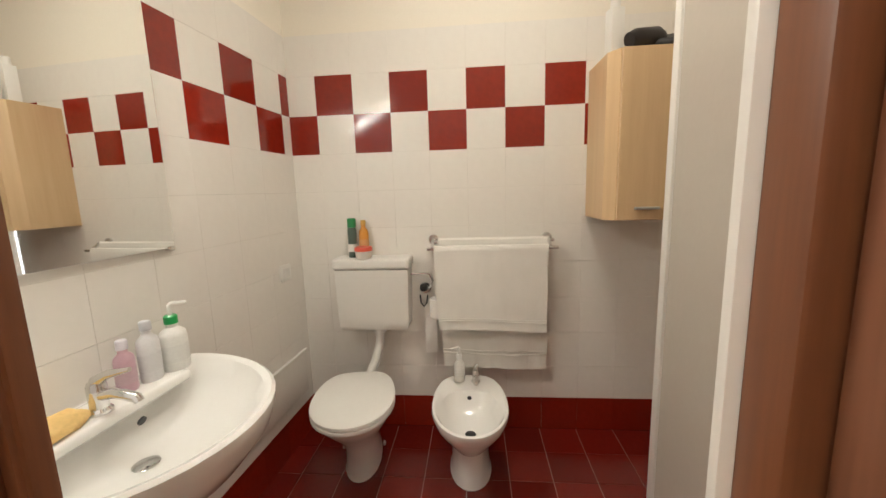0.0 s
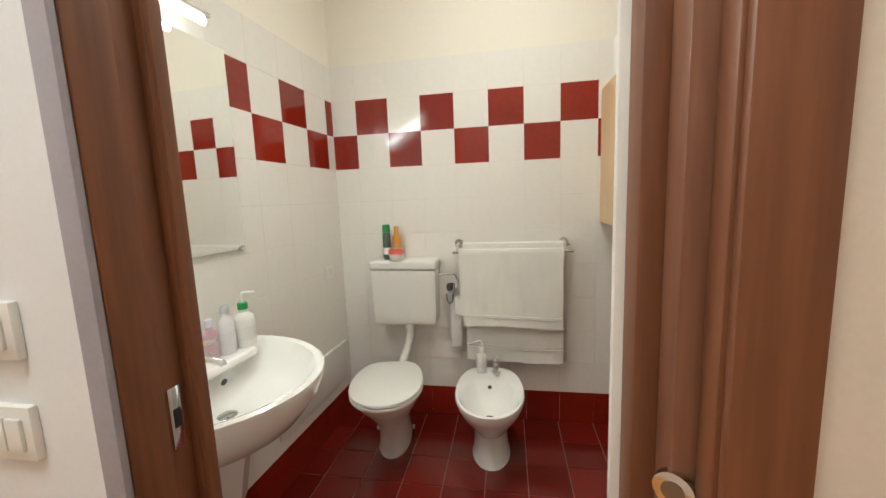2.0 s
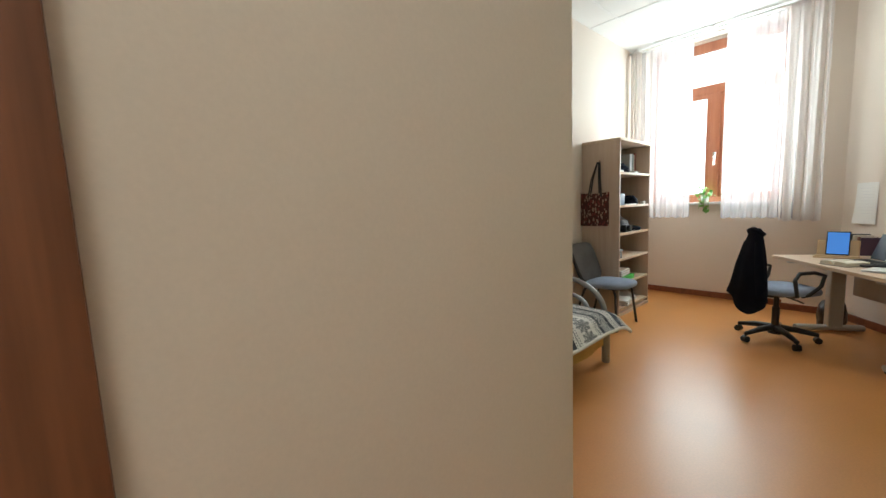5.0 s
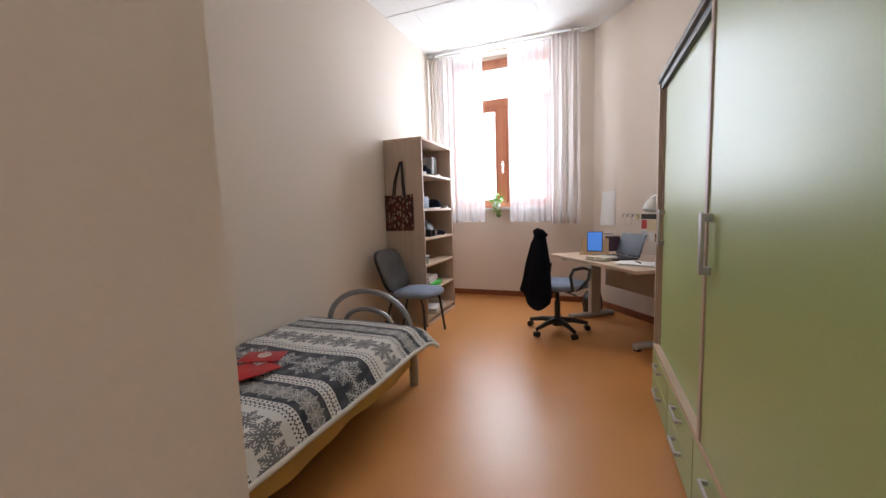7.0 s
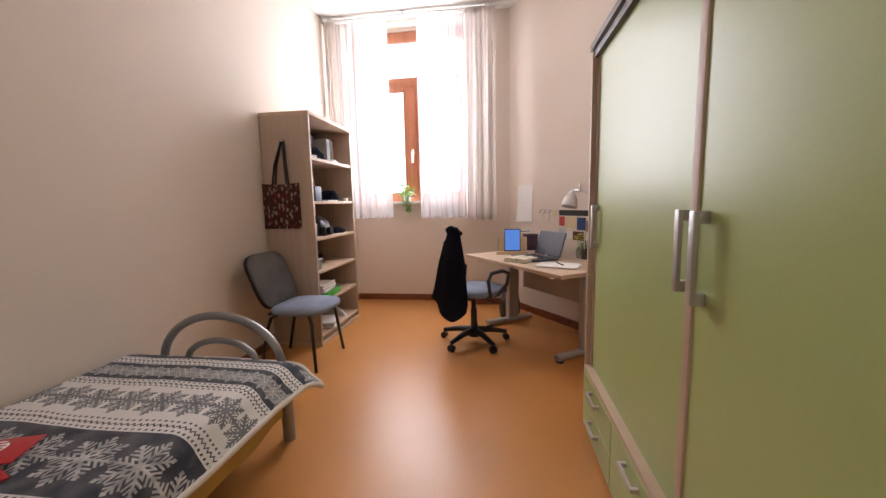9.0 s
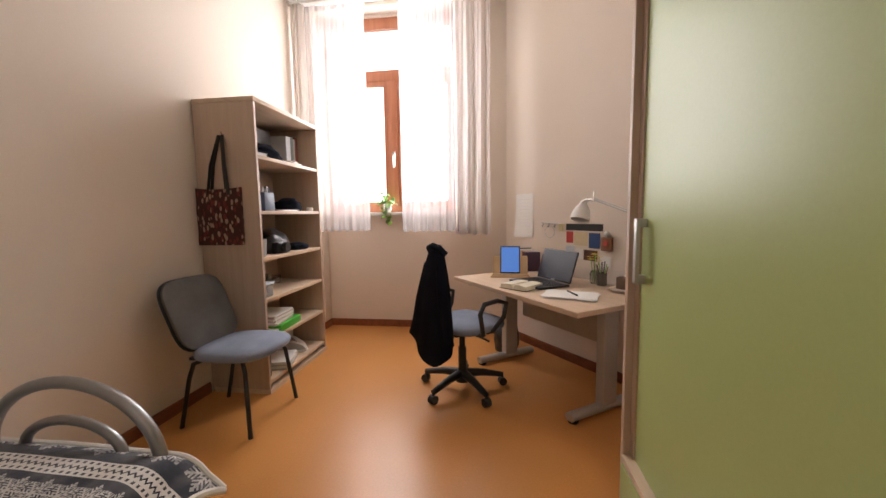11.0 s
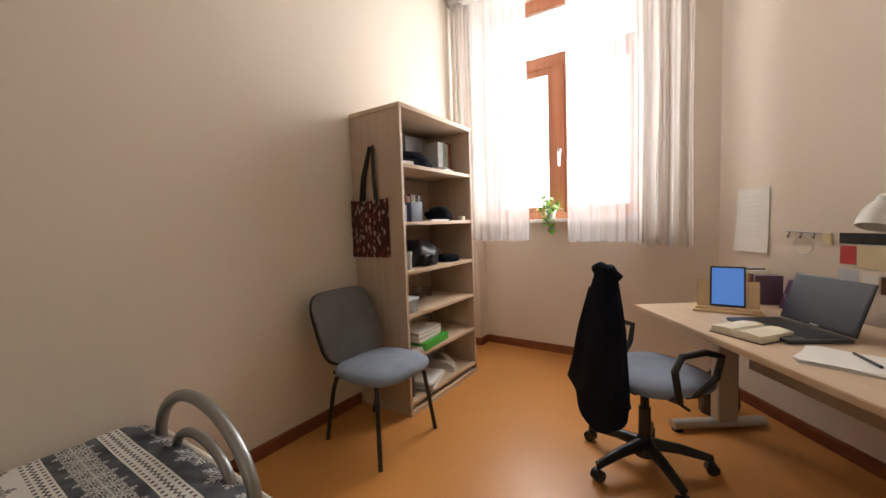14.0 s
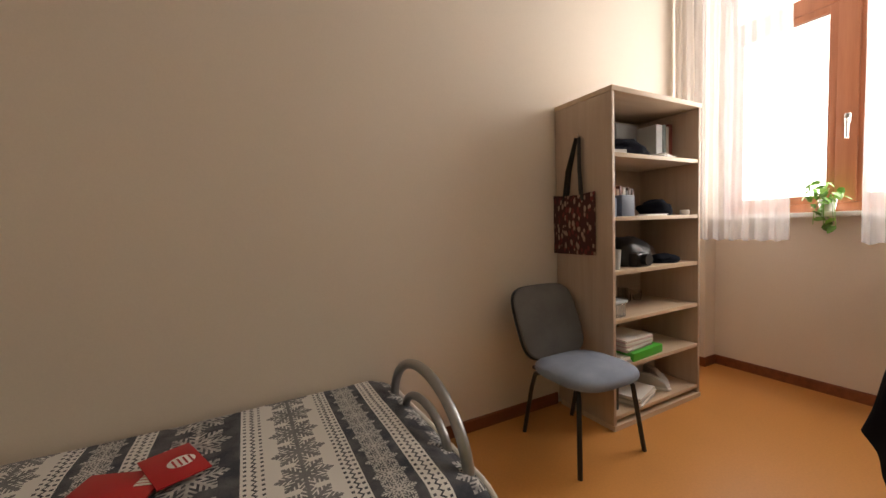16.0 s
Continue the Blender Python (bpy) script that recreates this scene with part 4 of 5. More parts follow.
def bottle(name, m, r, h, neck, col, label, cap=None, capcol=(0.8, 0.8, 0.78), group="", pump=False, mat=None, category="bottle"):
    t = thing(name, label, category, m, group)
    prof = [(r * 0.9, 0), (r, 0.006), (r, h * 0.72), (r * 0.92, h * 0.82), (neck, h * 0.92), (neck, h)]
    b = part("body", lathe_bm(prof, 22, sy=0.75), mat or paint(col, 0.3), t)
    part("label", lathe_bm([(r * 1.015, h * 0.2), (r * 1.015, h * 0.55)], 22, sy=0.75), paint(tuple(min(1, c * 0.8 + 0.1) for c in col), 0.5), b)
    c = part("cap", lathe_bm([(neck * 1.15, h), (neck * 1.15, h + 0.022), (neck * 0.9, h + 0.026)], 18), paint(capcol, 0.3), t, "screw cap")
    if pump:
        part("nozzle", tube_bm([(0, 0, h + 0.02), (0, 0, h + 0.055), (0.004, 0, h + 0.06), (0.045, 0, h + 0.055)], 0.006, 8), PLASTIC, c, "white pump nozzle")
    return t


vase = thing("flower_vase", "small glass jar holding yellow flowers on the desk", "vase", on_desk(0.50, -0.66))
part("jar", lathe_bm([(0.028, 0), (0.032, 0.004), (0.032, 0.07), (0.026, 0.085), (0.03, 0.09), (0.024, 0.084), (0.028, 0.008)], 20), glass("jar_glass", (0.85, 0.9, 0.85), 0.03), vase)
for i in range(6):
    a = i * 1.05
    tip = Vector((0.035 * math.cos(a), 0.03 * math.sin(a), 0.16 + 0.02 * (i % 3)))
    part("stem", tube_bm([(0, 0, 0.01), tip * 0.6, tip], 0.002, 6), LEAF, vase)
    fl = bmesh.new()
    for k in range(6):
        b = 2 * math.pi * k / 6
        q = [tip, tip + Vector((0.02 * math.cos(b - 0.35), 0.02 * math.sin(b - 0.35), 0.008)), tip + Vector((0.026 * math.cos(b), 0.026 * math.sin(b), 0.004)), tip + Vector((0.02 * math.cos(b + 0.35), 0.02 * math.sin(b + 0.35), 0.008))]
        fl.faces.new([fl.verts.new(p) for p in q])
    part("flower", fl, paint((0.75, 0.52, 0.04), 0.6), vase, "yellow flower")
pj = thing("pencil_jar", "dark jar with pens and dried stems", "pen holder", on_desk(0.42, -0.64))
part("jar", lathe_bm([(0.03, 0), (0.033, 0.004), (0.033, 0.085), (0.03, 0.085), (0.028, 0.01)], 18), glass("dark_jar", (0.3, 0.28, 0.26), 0.1, 0.6), pj)
for i in range(7):
    a = i * 0.9
    part("pen", tube_bm([(0.008 * math.cos(a), 0.008 * math.sin(a), 0.01), (0.04 * math.cos(a), 0.035 * math.sin(a), 0.13 + 0.012 * (i % 4))], 0.0035, 8), (BLACK, paint((0.3, 0.2, 0.12)), LEAF)[i % 3], pj)
tray = thing("tray", "round silver tray at the desk corner", "tray", on_desk(0.20, -0.60))
part("dish", lathe_bm([(0.08, 0), (0.095, 0.012), (0.098, 0.014), (0.09, 0.012), (0.078, 0.004)], 28), CHROME, tray)
bottle("bottle", on_desk(0.25, -0.68), 0.022, 0.11, 0.01, (0.75, 0.74, 0.7), "small white bottle beside the tray")
bottle("bottle", on_desk(0.13, -0.69), 0.024, 0.14, 0.011, (0.72, 0.71, 0.68), "white plastic bottle beside the tray")
solid("trinket_box", box_bm(-0.04, -0.03, 0, 0.04, 0.03, 0.075, 0.006), paint((0.16, 0.09, 0.06), 0.6), "dark wooden trinket box on the tray", "box", on_desk(0.21, -0.60, 0.735, 10))
# desk lamp clamped at the corner
lamp = thing("desk_lamp", "white jointed desk lamp clamped to the desk edge", "desk lamp")
DG = pose(CX, CY, 0, 0, 0, 36.5)


def dgp(x, y, z):
    return DG @ Vector((x, y, z))


base = dgp(-1.47, 0.10, 0.72)
e1, e2, e3 = dgp(-1.55, 0.12, 1.155), dgp(-1.155, 0.15, 1.295), dgp(-1.10, 0.155, 1.27)
part("clamp", box_bm(base.x - 0.02, base.y - 0.02, 0.66, base.x + 0.02, base.y + 0.02, 0.76, 0.004), SILVER, lamp)
part("lower_arm", tube_bm([base + Vector((0.01, 0, 0)), e1 + Vector((0.01, 0, 0))], 0.005, 8), SILVER, lamp)
part("lower_arm", tube_bm([base - Vector((0.012, 0, 0)), e1 - Vector((0.012, 0, 0))], 0.005, 8), SILVER, lamp)
part("upper_arm", tube_bm([e1, e2], 0.0045, 8), SILVER, lamp)
part("upper_arm", tube_bm([e1 + Vector((0, 0, 0.014)), e2 + Vector((0, 0, 0.012))], 0.003, 8), SILVER, lamp)
part("joint", lathe_bm([(0.018, -0.018), (0.022, 0), (0.018, 0.018)], 16, e1), SILVER, lamp)
part("knob", tube_bm([e2 + Vector((0, 0, -0.01)), e2 + Vector((0, 0, 0.06))], 0.006, 10), CHROME, lamp)
head = part("shade", lathe_bm([(0.02, 0.06), (0.026, 0.05), (0.028, 0.03), (0.04, 0.018), (0.056, -0.012), (0.065, -0.05), (0.066, -0.082), (0.063, -0.083), (0.06, -0.05), (0.05, -0.012), (0.022, 0.02)], 28), paint((0.70, 0.69, 0.66), 0.35), lamp, "white bell-shaped shade")
head.matrix_basis = Matrix.Translation(dgp(-1.06, 0.155, 1.235)) @ pose(0, 0, 0, 14, 14, 0)
part("collar", tube_bm([dgp(-1.06, 0.155, 1.27) + Vector((0.0, 0, 0.012)), e3 + Vector((0.02, 0, 0.03)), e2], 0.012, 10), CHROME, lamp)
part("bulb", lathe_bm([(0.015, 0.01), (0.026, -0.02), (0.026, -0.04), (0.01, -0.058)], 16, dgp(-1.06, 0.155, 1.235)), PAPER, lamp)


# ---- pinned to the diagonal wall ----
def pin(name, x0, z0, x1, z1, mat, label, category, d=0.003, curl=0.0):
    def f(u, v):
        return dgp(x0 + (x1 - x0) * u, d + curl * (1 - v) ** 2 * (0.4 + u), z0 + (z1 - z0) * v)
    ob = solid(name, grid_bm(6, 10, f, 0.001), mat, label, category)
    return ob


ws = pin("wall_sheet", -0.385, 0.99, -0.155, 1.385, PAPER, "white sheet of paper pinned to the wall", "paper", 0.004, 0.02)
for i in range(9):
    z = 1.33 - 0.03 * i
    part("writing_line", grid_bm(2, 1, lambda u, v: dgp(-0.36 + (0.16 - 0.02 * (i % 3)) * u, 0.018, z + 0.004 * v)), paint((0.72, 0.70, 0.68)), ws)
keys = thing("key_rack", "small wall hooks with hanging string and keys", "key rack")
part("bar", tube_bm([dgp(-0.50, 0.012, 1.125), dgp(-0.69, 0.012, 1.118)], 0.004, 8), SILVER, keys)
for i in range(3):
    part("hook", tube_bm([dgp(-0.52 - 0.07 * i, 0.012, 1.12), dgp(-0.52 - 0.07 * i, 0.02, 1.09), dgp(-0.52 - 0.07 * i, 0.028, 1.1)], 0.003, 6), BLACK, keys)
part("string", tube_bm([dgp(-0.60 + 0.055 * math.cos(a * 0.4), 0.014, 1.05 + 0.05 * math.sin(a * 0.4)) for a in range(16)], 0.002, 6), SILVER, keys)
part("tag", box_bm(-0.02, -0.004, -0.03, 0.02, 0.004, 0.03, 0.002), paint((0.70, 0.62, 0.35)), keys).matrix_basis = DG @ pose(-0.72, 0.01, 1.09)
pin("picture_strip", -1.12, 1.07, -0.77, 1.122, paint((0.02, 0.018, 0.016), 0.4), "long dark panoramic photo strip on the wall", "picture")
pin("postcard", -0.845, 0.97, -0.775, 1.06, paint((0.55, 0.06, 0.05), 0.4), "small red card on the wall", "postcard")
pin("postcard", -0.985, 0.955, -0.85, 1.06, paint((0.70, 0.58, 0.36), 0.5), "pale yellow card on the wall", "postcard")
pin("postcard", -1.095, 0.94, -0.995, 1.055, paint((0.03, 0.07, 0.20), 0.35), "dark blue photo card on the wall", "postcard")
pin("postcard", -0.86, 0.85, -0.77, 0.945, paint((0.55, 0.57, 0.62), 0.5), "pale blue printed card on the wall", "postcard")
pin("postcard", -0.94, 0.85, -0.875, 0.93, PAPER, "small white card on the wall", "postcard")
pin("postcard", -1.075, 0.845, -0.95, 0.925, paint((0.12, 0.05, 0.03), 0.4, 0.0, 0.5), "dark brown photo card on the wall", "postcard")
pin("postcard", -1.19, 0.80, -1.10, 0.89, PAPER, "white note card on the wall", "postcard")
hb = thing("hanging_pouch", "small brown gift pouch with a red heart hanging on the wall", "pouch")
part("pouch", box_bm(-0.045, 0.002, -0.07, 0.045, 0.03, 0.03, 0.012, 3), paint((0.24, 0.10, 0.05), 0.8), hb).matrix_basis = DG @ pose(-1.165, 0, 1.0)
part("bow", lathe_bm([(0.012, -0.01), (0.035, 0.005), (0.03, 0.02), (0.01, 0.03)], 14, dgp(-1.165, 0.02, 1.045), sy=0.6), FLEECE, hb)
part("heart", lathe_bm([(0.02, 0), (0.018, 0.004)], 14), paint((0.45, 0.05, 0.03)), hb, "red heart").matrix_basis = DG @ pose(-1.165, 0.031, 0.985, -90)
sock = thing("wall_socket", "white wall socket with a black plug and cable", "socket")
part("plate", box_bm(-0.055, 0.0, -0.035, 0.055, 0.01, 0.035, 0.003), PLASTIC, sock).matrix_basis = DG @ pose(-1.45, 0, 0.44)
part("plug", box_bm(-0.018, 0.0105, -0.018, 0.018, 0.05, 0.018, 0.004), BLACK, sock).matrix_basis = DG @ pose(-1.45, 0, 0.44)
part("cable", tube_bm([dgp(-1.45, 0.05, 0.44), dgp(-1.45, 0.08, 0.38), dgp(-1.46, 0.07, 0.55), dgp(-1.47, 0.10, 0.66)], 0.0035, 8), BLACK, sock)

# bag on the floor under the desk
heap("backpack", 5.98, -0.02, 0.0, 0.13, 0.11, 0.2, BLACK, "black backpack on the floor under the desk", "bag", 21)

# ---- office chair with a coat ----
oc = thing("office_chair", "black swivel chair with blue-grey seat and five castors", "office chair", pose(5.18, 0.31, 0, 0, 0, -134))
part("column", lathe_bm([(0.05, 0.06), (0.05, 0.12), (0.028, 0.14), (0.028, 0.30), (0.02, 0.305), (0.02, 0.42)], 18), BLACK, oc)
for k in range(5):
    a = radians(72 * k + 62)
    c, s = math.cos(a), math.sin(a)
    part("spoke", tube_bm([(0.03 * c, 0.03 * s, 0.115), (0.15 * c, 0.15 * s, 0.105), (0.29 * c, 0.29 * s, 0.075)], [0.03, 0.025, 0.018], 10), BLACK, oc)
    w = part("castor", tube_bm([(0.29 * c - 0.022 * s, 0.29 * s + 0.022 * c, 0.028), (0.29 * c + 0.022 * s, 0.29 * s - 0.022 * c, 0.028)], 0.028, 16), BLACK, oc)
    part("pin", tube_bm([(0.29 * c, 0.29 * s, 0.03), (0.29 * c, 0.29 * s, 0.085)], 0.008, 8), BLACK, w)
st = part("seat", cushion(0.235, 0.225, 0.055, 0.018), BLUEF, oc, "blue-grey fabric seat")
st.location = (0, 0.04, 0.44)
part("mechanism", box_bm(-0.08, -0.12, 0.405, 0.08, 0.12, 0.44, 0.01), BLACK, oc)
part("lever", tube_bm([(0.06, 0.0, 0.42), (0.2, 0.02, 0.40), (0.24, 0.02, 0.395)], 0.007, 8), BLACK, oc)
part("back_post", tube_bm([(0, -0.1, 0.42), (0, -0.24, 0.43), (0, -0.27, 0.52), (0, -0.25, 0.75)], 0.024, 10, flat=0.45), BLACK, oc)
bk2 = part("backrest", cushion(0.10, 0.14, 0.04, 0.012), GREYF, oc, "grey fabric backrest")
bk2.matrix_basis = pose(0, -0.24, 0.78, -82, 0, 0)
for sx in (-1, 1):
    loop = [(sx * 0.2, -0.04, 0.44), (sx * 0.27, -0.06, 0.46), (sx * 0.285, -0.10, 0.60), (sx * 0.28, -0.06, 0.655), (sx * 0.275, 0.06, 0.66), (sx * 0.27, 0.15, 0.63), (sx * 0.265, 0.13, 0.54), (sx * 0.24, 0.06, 0.46), (sx * 0.2, 0.04, 0.44)]
    part("armrest", tube_bm(loop, 0.015, 10), BLACK, oc)


def coat_ring(k):
    z = 1.0 - 0.66 * k
    out = []
    for i in range(48):
        a = 2 * math.pi * i / 48
        hw = 0.045 + 0.045 * min(k / 0.4, 1) + 0.12 * k
        th = 0.045 + 0.03 * min(k * 2, 1)
        f = 1 + (0.05 + 0.12 * k) * math.sin(5 * a + 3 * k) * (0.6 + 0.4 * math.sin(2 * a)) + 0.10 * k * noise.noise(Vector((math.cos(a) * 2, math.sin(a) * 2, k * 3)))
        ragged = 0.07 * math.sin(a * 2 + 0.7) * max(0, k - 0.75) * 4
        out.append((hw * f * math.cos(a) - 0.03 * k, -0.265 - 0.03 * k + th * f * math.sin(a), z + ragged))
    return out


CM = pose(5.17, 0.29, 0, 0, 0, -134) @ pose(0, 0.035, 0)
coat = thing("coat", "dark navy coat draped over the swivel chair's back", "coat", CM)
part("body", rings_bm([[(0.6 * (p[0]), -0.262 + 0.6 * (p[1] + 0.262), 1.02) for p in coat_ring(0)]] + [coat_ring(k / 26) for k in range(27)]), COAT, coat)
part("collar", tube_bm([(-0.07, -0.25, 0.96), (-0.05, -0.285, 1.0), (0.0, -0.295, 1.015), (0.05, -0.285, 1.0), (0.07, -0.25, 0.96)], 0.022, 10), COAT, coat)
for s in (-1, 1):
    part("sleeve", tube_bm([(s * 0.06, -0.285, 0.90), (s * 0.095, -0.30, 0.75), (s * 0.125, -0.31, 0.58), (s * 0.135, -0.305, 0.44)], [0.03, 0.036, 0.038, 0.034], 12), COAT, coat)

# ---- bathroom door frame ----
DF = tagged(new("door_1"), "brown wooden frame of a sliding pocket door, door slid open", "door frame", "", "structure")
part("jamb", box_bm(DL - 0.034, FRONT - 0.004, 0, DL, FRONT + 0.055, DT, 0.003), JAMB, DF)
part("jamb", box_bm(DL - 0.034, FRONT + 0.055, 0, DL - 0.012, FRONT + 0.1, DT, 0.002), JAMB, DF)
part("jamb", box_bm(DL - 0.034, FRONT + 0.1, 0, DL, FRONT + 0.134, DT, 0.003), JAMB, DF)
# wood casing; the grey-lilac colour holds the cool light it reflects
part("casing", box_bm(-0.074, FRONT - 0.016, 0, DL - 0.002, FRONT - 0.0045, DT + 0.06, 0.003), paint((0.34, 0.32, 0.36), 0.4), DF, "wooden casing strip with reflected cool light painted in as grey")
part("stop_bead", box_bm(DL - 0.012, FRONT + 0.106, 0, DL + 0.006, FRONT + 0.13, DT, 0.006), JAMB, DF)
sp = part("strike_plate", box_bm(DL - 0.0119, FRONT + 0.068, 0.98, DL - 0.0095, FRONT + 0.09, 1.08, 0.001), CHROME, DF, "metal strike plate")
part("slot", box_bm(DL - 0.0094, FRONT + 0.073, 1.015, DL - 0.0088, FRONT + 0.085, 1.045), BLACK, sp)
part("jamb", box_bm(DR + 0.048, FRONT - 0.004, 0, DR + 0.08, FRONT + 0.03, DT, 0.004), JAMB, DF)
part("jamb", box_bm(DR, FRONT + 0.085, 0, DR + 0.034, FRONT + 0.134, DT, 0.004), JAMB, DF)
part("casing", box_bm(DR + 0.052, FRONT - 0.018, 0, DR + 0.128, FRONT - 0.0045, DT + 0.06, 0.004), JAMB, DF)
part("casing", box_bm(DL - 0.004, FRONT - 0.016, DT, DR + 0.052, FRONT - 0.0005, DT + 0.06, 0.003), JAMB, DF)
part("jamb", box_bm(DL, FRONT - 0.0, DT, DR + 0.05, FRONT + 0.134, DT + 0.03, 0.002), JAMB, DF)
part("casing", box_bm(DR - 0.012, FRONT + 0.1345, 0, DR + 0.07, FRONT + 0.148, DT + 0.06, 0.003), PLASTIC, DF, "white inner casing strip")
part("door_leaf", box_bm(DR + 0.026, FRONT + 0.034, 0.01, DR + 0.8, FRONT + 0.08, DT - 0.01, 0.003), wood("door_leaf_wood", (0.15, 0.058, 0.03), (0.27, 0.12, 0.065), 0.4, 22, 2), DF, "edge of the sliding door leaf")
KC, KN = Vector((DR + 0.03, FRONT + 0.034, 1.018)), Vector((-0.55, -0.83, 0)).normalized()
kn = part("finger_pull", tube_bm([KC - KN * 0.004, KC + KN * 0.006, KC + KN * 0.007], [0.021, 0.021, 0.018], 24), CHROME, DF, "round chrome finger pull")
part("recess", tube_bm([KC + KN * 0.0071, KC + KN * 0.0078], 0.012, 18), paint((0.25, 0.25, 0.26), 0.25, 0.9), kn)
for xs, z in ((-0.24, 1.05), (-0.24, 1.197)):
    sw = thing("light_switch", "white wall switch plate beside the bathroom door", "switch", pose(xs, FRONT, z), "wall switches")
    part("plate", box_bm(-0.055, -0.012, -0.04, 0.055, 0, 0.04, 0.003), PLASTIC, sw)
    for i in range(3):
        part("rocker", box_bm(-0.042 + 0.029 * i, -0.017, -0.024, -0.016 + 0.029 * i, -0.012, 0.024, 0.002), PLASTIC, sw)

# ---- washbasin ----
SY, SZ = 0.935, 0.82


def basin_ring(kx, ky, z, back=0.0, n=44):
    out = []
    for i in range(n):
        a = 2 * math.pi * i / n
        c, s = math.cos(a), math.sin(a)
        x = kx * (c if c > 0 else 0.30 * math.copysign(abs(c) ** 0.5, c))
        out.append((back + x, ky * math.copysign(abs(s) ** (1.0 if c > 0 else 0.6), s), z))
    return out


wb = thing("washbasin", "white ceramic wall-hung washbasin with a half pedestal", "washbasin", LEFT_TURN @ pose(BX + 0.115, SY, 0))
bowl = part("basin", rings_bm([basin_ring(0.10, 0.10, 0.60), basin_ring(0.20, 0.20, 0.615), basin_ring(0.31, 0.29, 0.67), basin_ring(0.375, 0.335, 0.75), basin_ring(0.39, 0.348, 0.80), basin_ring(0.39, 0.35, SZ - 0.004), basin_ring(0.38, 0.342, SZ + 0.003), basin_ring(0.36, 0.323, SZ - 0.004, 0.0),
                               basin_ring(0.30, 0.29, SZ - 0.05, 0.03), basin_ring(0.22, 0.21, SZ - 0.105, 0.05), basin_ring(0.12, 0.10, SZ - 0.13, 0.07), basin_ring(0.02, 0.02, SZ - 0.135, 0.08)]), CERAMIC, wb)
part("deck", box_bm(-0.112, -0.24, SZ - 0.03, 0.02, 0.24, SZ + 0.002, 0.015, 3), CERAMIC, wb)
part("drain", lathe_bm([(0.028, 0), (0.03, 0.003), (0.024, 0.006)], 22, (0.085, 0, SZ - 0.134)), CHROME, wb, "round chrome drain")
part("overflow", tube_bm([(0.055, 0.03, SZ - 0.035), (0.06, 0.03, SZ - 0.037)], 0.011, 14), BLACK, wb)
part("pedestal", rings_bm([[(-0.11 + (x + 0.0) * k, y * k2, z) for x, y in [(0, -0.1), (0.10, -0.1), (0.18, -0.075), (0.215, 0), (0.18, 0.075), (0.10, 0.1), (0, 0.1)]] for k, k2, z in ((0.75, 0.7, 0.33), (0.95, 0.92, 0.36), (1.08, 1.0, 0.5), (1.25, 1.1, 0.64))]), CERAMIC, wb, "half pedestal")
tp = thing("basin_tap", "chrome mixer tap on the washbasin", "tap", LEFT_TURN @ pose(BX + 0.095, SY, SZ + 0.002))
part("body", lathe_bm([(0.026, 0), (0.026, 0.008), (0.02, 0.015), (0.021, 0.07), (0.018, 0.08)], 18), CHROME, tp)
part("spout", tube_bm([(0, 0, 0.045), (0.05, 0, 0.055), (0.11, 0, 0.045), (0.115, 0, 0.035)], [0.015, 0.014, 0.012, 0.011], 12), CHROME, tp)
part("lever", tube_bm([(0, 0, 0.08), (0.03, 0.005, 0.098), (0.09, 0.01, 0.112)], [0.016, 0.011, 0.006], 10), CHROME, tp)
bottle("bottle", LEFT_TURN @ pose(BX + 0.065, SY + 0.10, SZ + 0.002, 0, 0, 80), 0.026, 0.12, 0.012, (0.55, 0.36, 0.42), "translucent pink cosmetic bottle on the washbasin", capcol=(0.62, 0.6, 0.66))
bottle("bottle", LEFT_TURN @ pose(BX + 0.075, SY + 0.165, SZ + 0.002, 0, 0, 80), 0.03, 0.15, 0.013, (0.72, 0.72, 0.73), "white cosmetic bottle with a grey cap", capcol=(0.5, 0.5, 0.52))
bottle("soap_dispenser", LEFT_TURN @ pose(BX + 0.09, SY + 0.235, SZ + 0.002, 0, 0, 60), 0.037, 0.145, 0.016, (0.76, 0.76, 0.73), "white pump bottle with a green collar", capcol=(0.02, 0.32, 0.08), pump=True, category="soap dispenser")
sg = heap("sponge", BX + 0.075, SY - 0.105, SZ + 0.002, 0.05, 0.085, 0.028, paint((0.72, 0.50, 0.20), 0.9, 0.0, 0.15), "yellow sponge cloth on the washbasin", "sponge", 31)
sg.matrix_world = LEFT_TURN

mr = thing("mirror", "frameless rectangular mirror above the washbasin", "mirror", LEFT_TURN)
part("pane", box_bm(BX + 0.010, 0.55, 1.18, BX + 0.016, 1.30, 1.94, 0.0015), MIRROR, mr, "", False)
part("backing", box_bm(BX + 0.001, 0.56, 1.19, BX + 0.0095, 1.29, 1.93), paint((0.2, 0.2, 0.2)), mr)
for y in (0.62, 1.275):
    part("clip", box_bm(BX + 0.001, y, 1.172, BX + 0.02, y + 0.02, 1.186, 0.002), CHROME, mr)
ml = thing("mirror_lamp", "slim bright lamp above the mirror, switched on", "lamp", LEFT_TURN)
part("tube", tube_bm([(BX + 0.09, 0.62, 1.965), (BX + 0.09, 1.14, 1.965)], 0.012, 12), LEDM, ml, "glowing white tube")
part("housing", box_bm(BX + 0.07, 0.61, 1.977, BX + 0.11, 1.15, 1.99, 0.003), CHROME, ml)
for y in (0.85, 1.08):
    part("arm", tube_bm([(BX + 0.001, y, 1.983), (BX + 0.075, y, 1.983)], 0.006, 8), CHROME, ml)
so = thing("wall_socket", "white socket plate on the tiled wall", "socket", LEFT_TURN @ pose(BX, 1.945, 0.95))
